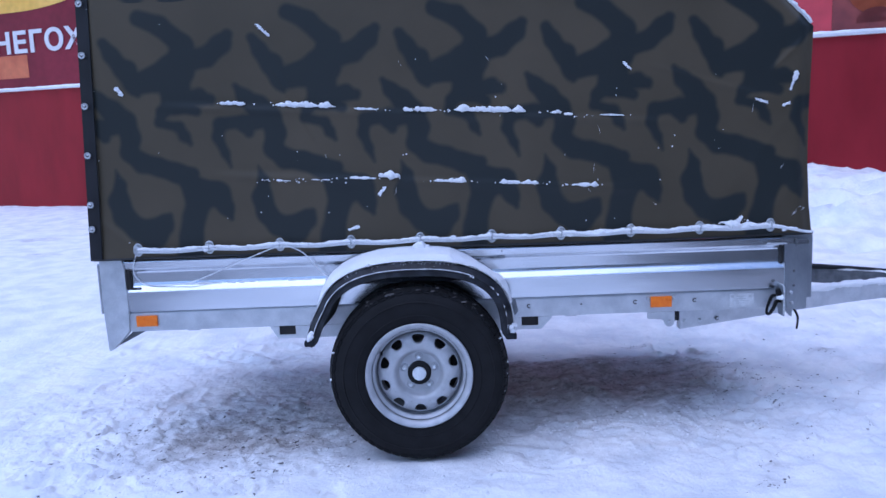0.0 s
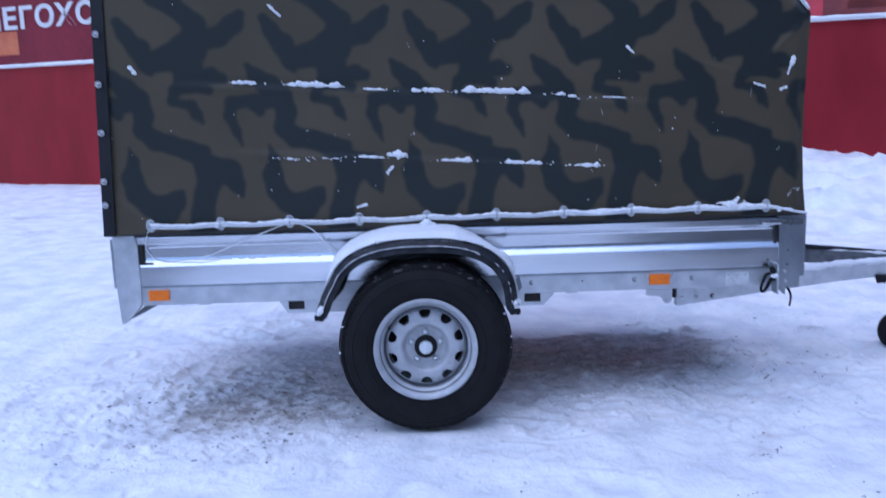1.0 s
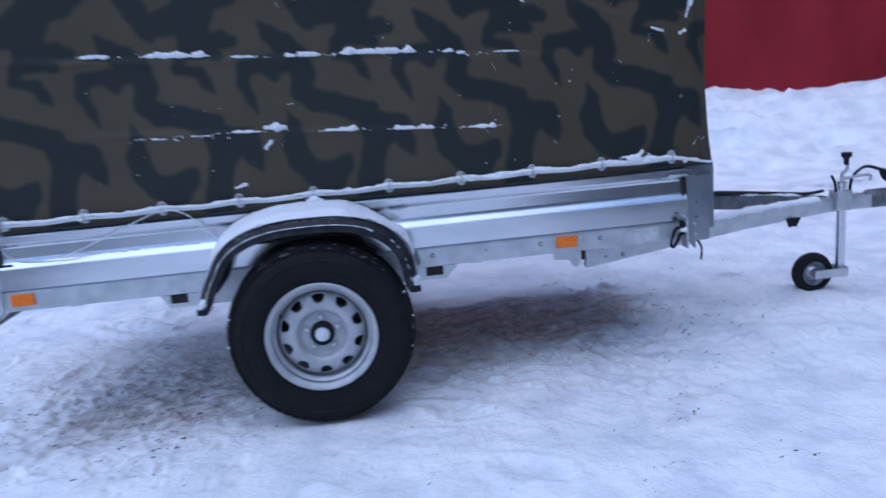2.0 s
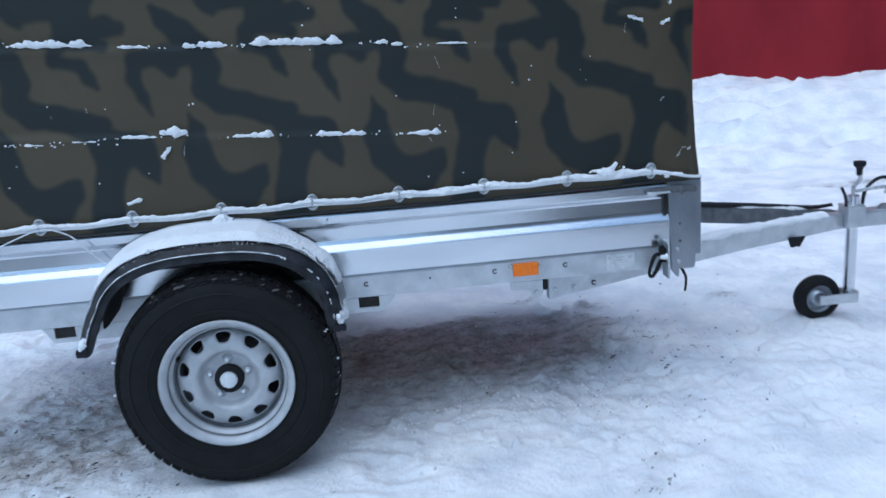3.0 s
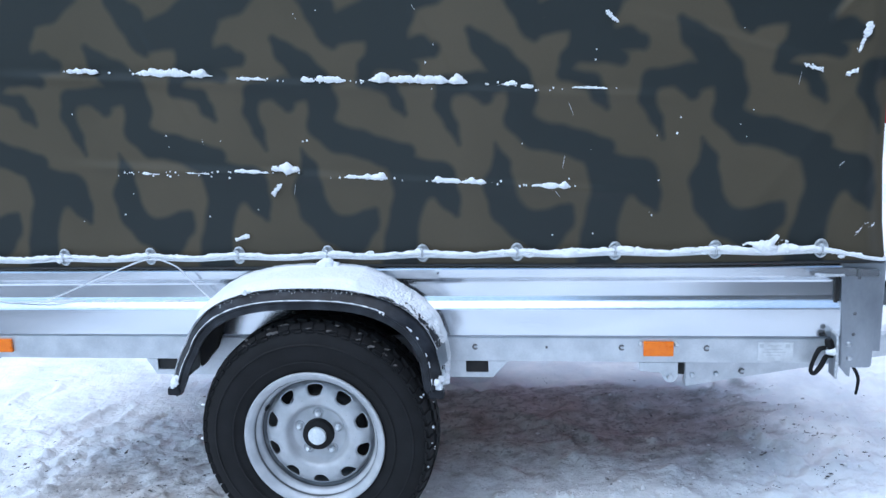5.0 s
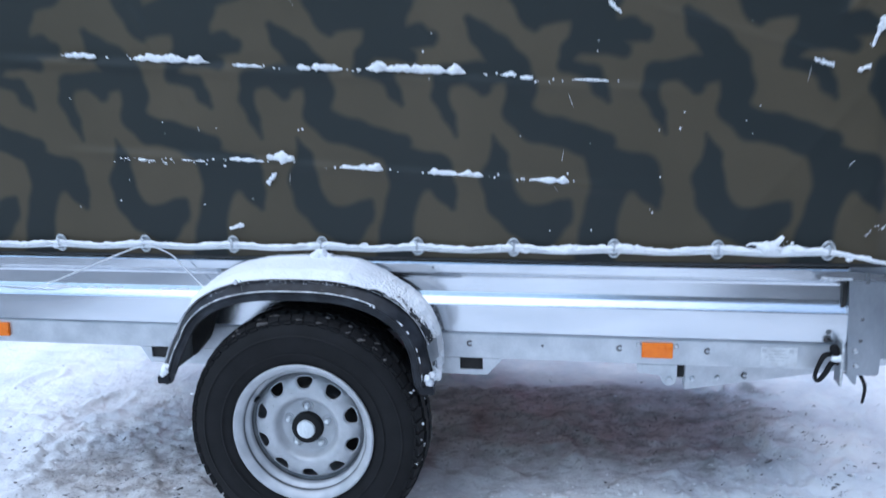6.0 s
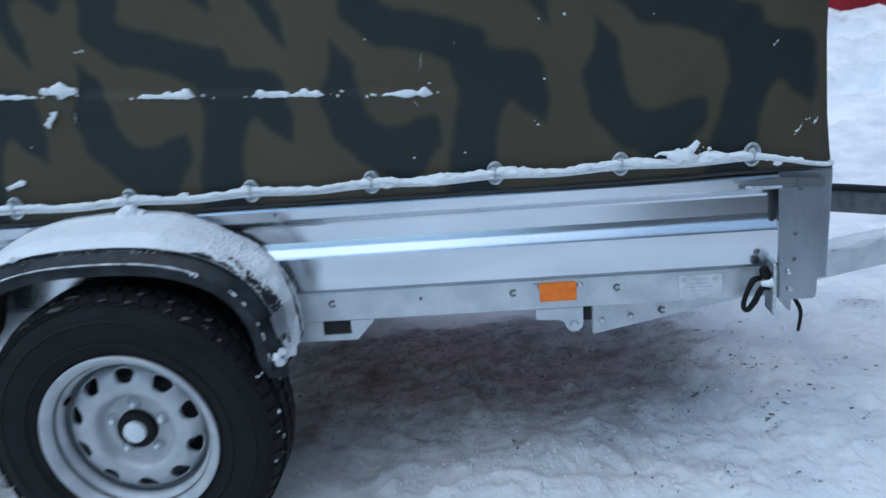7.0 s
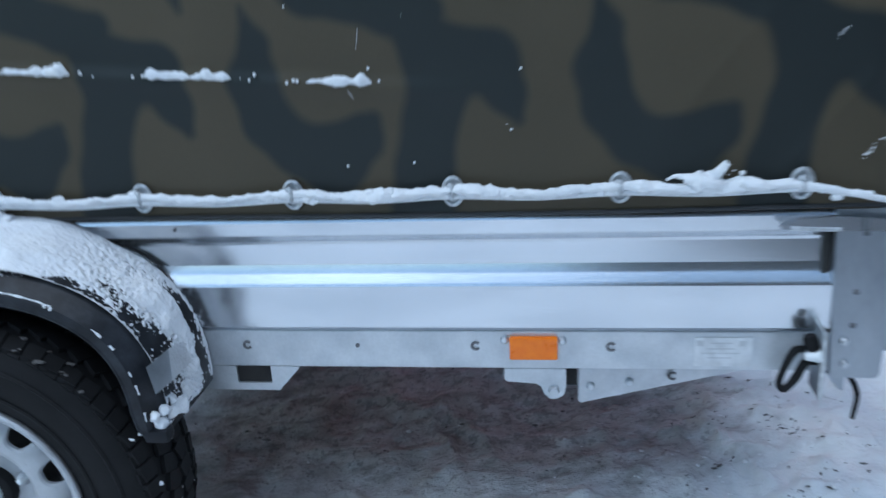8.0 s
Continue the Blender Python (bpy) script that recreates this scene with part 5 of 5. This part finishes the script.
tagged(part("snow_flecks", bm, SNOW, smooth=True), "flecks and smears of snow frozen on the tarpaulin", "snow", kind="stuff")

# snow along the front bevel of the cover
bm = tube([(1.623 - 0.01 * i, 0.02, 1.688 + 0.0101 * i) for i in range(0, 34)], 0.010, sides=8, lump=0.7, seed=5)
tagged(part("bevel_snow", bm, SNOW, smooth=True), "snow lying on the slanted front edge of the cover", "snow", kind="stuff")


def guard_snow():
    """A crust on the mudguard, thick on the crown, ragged towards the outer edge and the ends."""
    nu, nv = 380, 76
    bm = bmesh.new()
    rows = []
    for i in range(nu + 1):
        u = -0.86 + 1.72 * i / nu
        f = (u + 1) / 2 * (len(GUARD_LINE) - 1)
        k = min(int(f), len(GUARD_LINE) - 2)
        p = GUARD_LINE[k].lerp(GUARD_LINE[k + 1], f - k)
        q = GUARD_NORMAL[k].lerp(GUARD_NORMAL[k + 1], f - k)
        row = []
        for j in range(nv + 1):
            y = 0.008 - 0.195 * j / nv
            v = j / nv
            w = Vector((p.x, y, p.y))
            crown = max(0.0, 1 - (abs(u) / 0.62) ** 3)
            rough_ = noise.noise(w * 45) * 0.5 + noise.noise(w * 110) * 0.35 + noise.noise(w * 230) * 0.2
            limit = 0.80 + 0.08 * noise.noise(w * 20)
            limit -= 0.75 * max(0, u - 0.12) + 0.9 * max(0, -u - 0.30)
            t = 0.026 * crown * (1 - v * 0.65) + 0.009 + 0.007 * rough_ * (0.25 + abs(u)) - 0.09 * max(0, v - limit)
            if u > 0.18:                                # crumbled to grains on the front slope, clods by the body
                clods = float(smooth_step(0.38, 0.48, u) * smooth_step(0.68, 0.60, u) * smooth_step(0.24, 0.34, v) * smooth_step(0.66, 0.50, v + 0.12 * noise.noise(w * 30)))
                bare = min(1, (u - 0.18) * 6) * (1 - clods)
                grain = 0.9 * noise.noise(w * 150) + 0.8 * noise.noise(w * 270) + 0.35 * noise.noise(w * 24)
                outer = float(smooth_step(0.60, 0.95, v + 0.30 * (u - 0.35) + 0.14 * noise.noise(w * 22)))
                inner = float(smooth_step(0.32, 0.16, v + 0.10 * noise.noise(w * 40)) * smooth_step(0.40, 0.52, u))
                broken = 0.0056 * (grain + 0.40 - 1.35 * outer - 1.2 * inner)
                t = t * (1 - bare) + broken * bare
            if u < -0.45:
                t -= 0.05 * (-u - 0.45)
            t = max(-0.006, t * min(1, (1 - v) * 14 + 0.05) * min(1, v * 10 + 0.3))
            row.append(bm.verts.new((p.x + q.x * (0.008 + t), y, p.y + q.y * (0.008 + t))))
        rows.append(row)
    for a, b in zip(rows, rows[1:]):
        for j in range(nv):
            bm.faces.new((a[j], a[j + 1], b[j + 1], b[j]))
    return bm


bm = bmesh.new()
rng = random.Random(6)
run, runs = [], []
for i in range(8, 2 * len(GUARD_LINE) - 12):            # thin snow on the ledge of the lip, broken on the steep legs
    f = i / 2
    k = int(f)
    p, q = GUARD_LINE[k].lerp(GUARD_LINE[k + 1], f - k), GUARD_NORMAL[k].lerp(GUARD_NORMAL[k + 1], f - k)
    u = 2 * f / (len(GUARD_LINE) - 1) - 1
    keep = noise.noise(Vector((i * 0.33, 2, 0))) > (-0.75 if -0.95 < u < 0.32 else 0.02)
    if keep:
        run.append((p.x + q.x * -0.0215, -0.2135, p.y + q.y * -0.0215))
    if run and (not keep or i == 2 * len(GUARD_LINE) - 13):
        runs.append(run)
        run = []
for n_, run in enumerate(runs):
    if len(run) > 1:
        tube(run, [rng.uniform(0.0010, 0.0022) for _ in run], bm, sides=7, lump=0.8, seed=n_, steps=3)
    else:
        lumps(bm, [(*run[0], rng.uniform(0.0018, 0.0035))], n_)
lumps(bm, [(0.222, -0.2145, 0.742, 0.004), (0.212, -0.2145, 0.748, 0.003), (-0.19, -0.205, 0.806, 0.008), (-0.175, -0.205, 0.808, 0.005)], 5)
tagged(part("edge_frost", bm, SNOW, smooth=True), "thin broken line of snow along the mudguard edge", "snow", kind="stuff")
crumbs = bmesh.new()
for i in range(2600):
    u, v = rnd.uniform(0.08, 0.78), rnd.uniform(0.06, 0.94)
    if v > 0.86 - 0.55 * max(0, u - 0.15) + rnd.gauss(0, 0.07) or (u > 0.47 and v < 0.28):
        continue
    f = (u + 1) / 2 * (len(GUARD_LINE) - 1)
    k = min(int(f), len(GUARD_LINE) - 2)
    p, q = GUARD_LINE[k].lerp(GUARD_LINE[k + 1], f - k), GUARD_NORMAL[k]
    r = rnd.uniform(0.0007, 0.0017) if rnd.random() < 0.975 else rnd.uniform(0.0022, 0.004)
    lumps(crumbs, [(p.x + q.x * (0.008 + r * 0.3), 0.008 - 0.195 * v, p.y + q.y * (0.008 + r * 0.3), r)], i, fine=1 if r < 0.005 else 2)
for i in range(90):                                     # clods gathered in a band towards the lower end
    u = rnd.uniform(0.46, 0.76)
    v = 0.42 + 0.5 * (u - 0.46) + rnd.gauss(0, 0.07)
    f = (u + 1) / 2 * (len(GUARD_LINE) - 1)
    k = min(int(f), len(GUARD_LINE) - 2)
    p, q = GUARD_LINE[k].lerp(GUARD_LINE[k + 1], f - k), GUARD_NORMAL[k]
    r = rnd.uniform(0.002, 0.0065)
    lumps(crumbs, [(p.x + q.x * (0.008 + r * 0.3), 0.008 - 0.195 * v, p.y + q.y * (0.008 + r * 0.3), r)], i)
for i in range(1300):                                   # grains along the ragged outer edge of the crust
    u = rnd.uniform(-0.62, 0.22)
    f = (u + 1) / 2 * (len(GUARD_LINE) - 1)
    k = min(int(f), len(GUARD_LINE) - 2)
    p, q = GUARD_LINE[k].lerp(GUARD_LINE[k + 1], f - k), GUARD_NORMAL[k]
    v = 0.86 + abs(rnd.gauss(0, 0.07)) - 0.9 * max(0, -u - 0.30)
    y = 0.008 - 0.195 * v
    if y < -0.212:
        continue
    o = float(np.interp(-y, [0.13, 0.176, 0.197, 0.208, 0.2165], [0.008, 0.004, -0.006, -0.019, -0.0235]))
    lumps(crumbs, [(p.x + q.x * o, y, p.y + q.y * o, rnd.uniform(0.0007, 0.0019))], i, fine=1)
tagged(part("snow_crumbs", crumbs, SNOW, smooth=True), "crumbs of snow on the mudguard's front slope", "snow", kind="stuff")
tagged(part("mudguard_snow", guard_snow(), SNOW, smooth=True), "crusty snow lying on the black mudguard", "snow", kind="stuff")
bm = bmesh.new()
lumps(bm, [(0.020, -0.03, 0.848, 0.022), (0.0, -0.035, 0.845, 0.016), (0.04, -0.03, 0.842, 0.014), (0.372, -0.17, 0.525, 0.016), (0.375, -0.14, 0.520, 0.019), (0.368, -0.195, 0.515, 0.015), (0.376, -0.19, 0.54, 0.010),
           (0.378, -0.11, 0.535, 0.015), (0.366, -0.205, 0.535, 0.010), (0.374, -0.16, 0.545, 0.011), (-0.428, -0.208, 0.532, 0.016), (-0.440, -0.206, 0.515, 0.010), (0.37, -0.07, 0.56, 0.02), (0.365, -0.06, 0.59, 0.018)], 7)
tagged(part("snow_clod", bm, SNOW, smooth=True), "small clods of snow on the mudguard ends", "snow", kind="stuff")
bm = bmesh.new()
for i in range(24):
    ang = rnd.uniform(-2.3, 2.3)
    side = rnd.choice((-0.085, -0.08, -0.06, -0.045, 0.0, 0.045))
    if abs(ang) < 1.15:
        continue
    rr = 0.352 if side < -0.07 else 0.358
    lumps(bm, [(HUB.x + rr * math.sin(ang), HUB.y + side, HUB.z + rr * math.cos(ang), rnd.uniform(0.0014, 0.0036))], i, stretch=1.9, ragged=1.6)
mud = bmesh.new()
for i in range(22):
    ang, side = rnd.uniform(-0.75, 0.85), rnd.choice((-0.088, -0.08, -0.06))
    rr = 0.347 if side < -0.07 else 0.356
    lumps(mud, [(HUB.x + rr * math.sin(ang), HUB.y + side, HUB.z + rr * math.cos(ang), rnd.uniform(0.002, 0.0042))], i, stretch=2.6, ragged=1.0)
for i in range(10):                                     # snow pressed between the blocks ahead of the mudguard
    ang, side = rnd.uniform(1.22, 1.95), rnd.choice((-0.085, -0.05, 0.0, 0.05))
    rr = 0.349 if side < -0.07 else 0.3535
    lumps(bm, [(HUB.x + rr * math.sin(ang), HUB.y + side + rnd.gauss(0, 0.006), HUB.z + rr * math.cos(ang), rnd.uniform(0.0016, 0.0034))], i + 60, stretch=2.2, ragged=1.5)
tagged(part("tread_dirt", mud, SLUSH, smooth=True), "dirty slush packed in the tyre tread", "slush", kind="stuff")
tagged(part("tyre_snow", bm, SNOW, smooth=True), "bits of snow packed between the tyre blocks", "snow", kind="stuff")
bm = bmesh.new()
for flip in (False, True):
    pts = []
    for i in range(18):
        x = 1.64 + 0.048 * i
        y = 0.026 + (x - 1.09) / 1.47 * (MID - 0.076) + 0.022
        pts.append((x, WIDE - y if flip else y, float(np.interp(x, [1.6, 2.0, 2.56], [0.521, 0.521, 0.492])) + 0.001))
    tube(pts, [(0.017 if not flip else 0.011) + 0.003 * math.sin(i * 1.7) for i in range(18)], bm, sides=12, lump=0.3, steps=3, flat=1.5)
tagged(part("drawbar_snow", bm, SNOW, smooth=True), "snow lying along the drawbar arms", "snow", kind="stuff")
bm = tube([(-1.0 + 0.06 * i, 0.022, 0.716) for i in range(12)], [0.004 + 0.003 * abs(math.sin(i)) for i in range(12)], sides=8, lump=0.6, steps=3)
tagged(part("rib_snow", bm, SNOW, smooth=True), "thin snow on the rib of the side sheet", "snow", kind="stuff")


def scatter(name, spots, mat, label, seed):
    """Many small flattened clods on the ground, joined: (x, y, length, width, height, turn)."""
    ico = bmesh.new()
    bmesh.ops.create_icosphere(ico, subdivisions=1, radius=1)
    base_v = np.array([v.co[:] for v in ico.verts])
    base_f = np.array([[v.index for v in f.verts] for f in ico.faces])
    ico.free()
    r = np.random.RandomState(seed)
    vs, fs = [], []
    for k, (x, y, a_, b_, c_, w) in enumerate(spots):
        q = base_v * (1 + 0.35 * r.randn(len(base_v), 1)).clip(0.5, 1.6) * (a_, b_, c_)
        q = np.stack([q[:, 0] * math.cos(w) - q[:, 1] * math.sin(w), q[:, 0] * math.sin(w) + q[:, 1] * math.cos(w), q[:, 2]], -1)
        i_, j_ = np.searchsorted(gy[:, 0], y), np.searchsorted(gx[0], x)
        vs.append(q + (x, y, gz[i_, j_] + 0.05 * c_))
        fs.append(base_f + k * len(base_v))
    me = bpy.data.meshes.new(name)
    me.from_pydata(np.concatenate(vs).tolist(), [], np.concatenate(fs).tolist())
    me.materials.append(mat)
    me.shade_smooth()
    return tagged(new(name, me), label, "clods", kind="stuff")


rr = np.random.RandomState(12)
spots = []
for cx, cy, sx, sy, n in ((-1.0, 0.10, 0.35, 0.22, 120), (-0.62, 0.25, 0.25, 0.25, 46), (-0.45, 0.55, 0.25, 0.25, 24), (1.55, 0.50, 0.26, 0.30, 125), (0.9, 0.75, 0.5, 0.25, 30), (-0.9, -0.30, 0.5, 0.12, 34), (1.30, -0.45, 0.12, 0.10, 7),
                          (1.75, -0.75, 0.3, 0.2, 7), (2.2, 0.9, 0.5, 0.5, 14), (0.9, 1.05, 0.5, 0.12, 14), (-2.0, 1.2, 0.6, 0.8, 14), (0.4, -0.75, 0.9, 0.3, 6),
                          (2.23, 1.14, 0.07, 0.03, 7), (1.23, 1.36, 0.08, 0.03, 6), (1.52, 1.15, 0.10, 0.05, 8), (1.36, -0.33, 0.05, 0.07, 5), (1.27, -0.53, 0.05, 0.05, 4), (1.56, -0.88, 0.03, 0.02, 3),
                          (1.01, -0.93, 0.02, 0.02, 2), (-0.30, -0.23, 0.03, 0.03, 4), (-0.56, -0.28, 0.04, 0.02, 4), (4.17, 3.43, 0.10, 0.06, 5), (4.47, 3.46, 0.09, 0.06, 5)):
    for k in range(n):
        px, py, w, size = cx + sx * rr.randn(), cy + sy * rr.randn(), 0.5 + 0.5 * rr.randn(), rr.gamma(2.0, 0.012)
        for m in range(rr.randint(1, 7)):
            a_ = min(rr.gamma(1.5, 0.0021) + 0.0013, 0.010) * (1.1 if cx < -0.4 else 1.0)
            o = size * rr.randn()
            spots.append((px + o * math.cos(w) + 0.004 * rr.randn(), py + o * math.sin(w) + 0.004 * rr.randn(), a_, a_ * rr.uniform(0.25, 0.55), a_ * 0.22, w + 0.35 * rr.randn()))
spots = [q for q in spots if abs(q[0]) > 0.2 or abs(q[1] + 0.1) > 0.25]
scatter("dirt_clods", spots, SOIL, "dark crumbs of dirt scattered on the snow", 1)
spots = []
for cx, cy, sx, sy, n in ((0.8, 0.12, 0.45, 0.08, 260), (1.6, 0.2, 0.4, 0.3, 160), (-0.6, -0.28, 0.6, 0.10, 200), (0.3, -0.5, 1.2, 0.4, 260), (-1.4, 0.5, 0.6, 0.5, 160), (2.2, 0.5, 0.6, 0.7, 160)):
    for k in range(n):
        a_ = min(rr.gamma(1.6, 0.0026) + 0.0018, 0.0085)
        spots.append((cx + sx * rr.randn(), cy + sy * rr.randn(), a_, a_ * rr.uniform(0.6, 1), a_ * 0.45, rr.uniform(0, 3)))
spots = [q for q in spots if abs(q[0]) > 0.2 or abs(q[1] + 0.1) > 0.25]
scatter("snow_crumbs", spots, SNOW, "loose crumbs of snow on the trampled ground", 2)
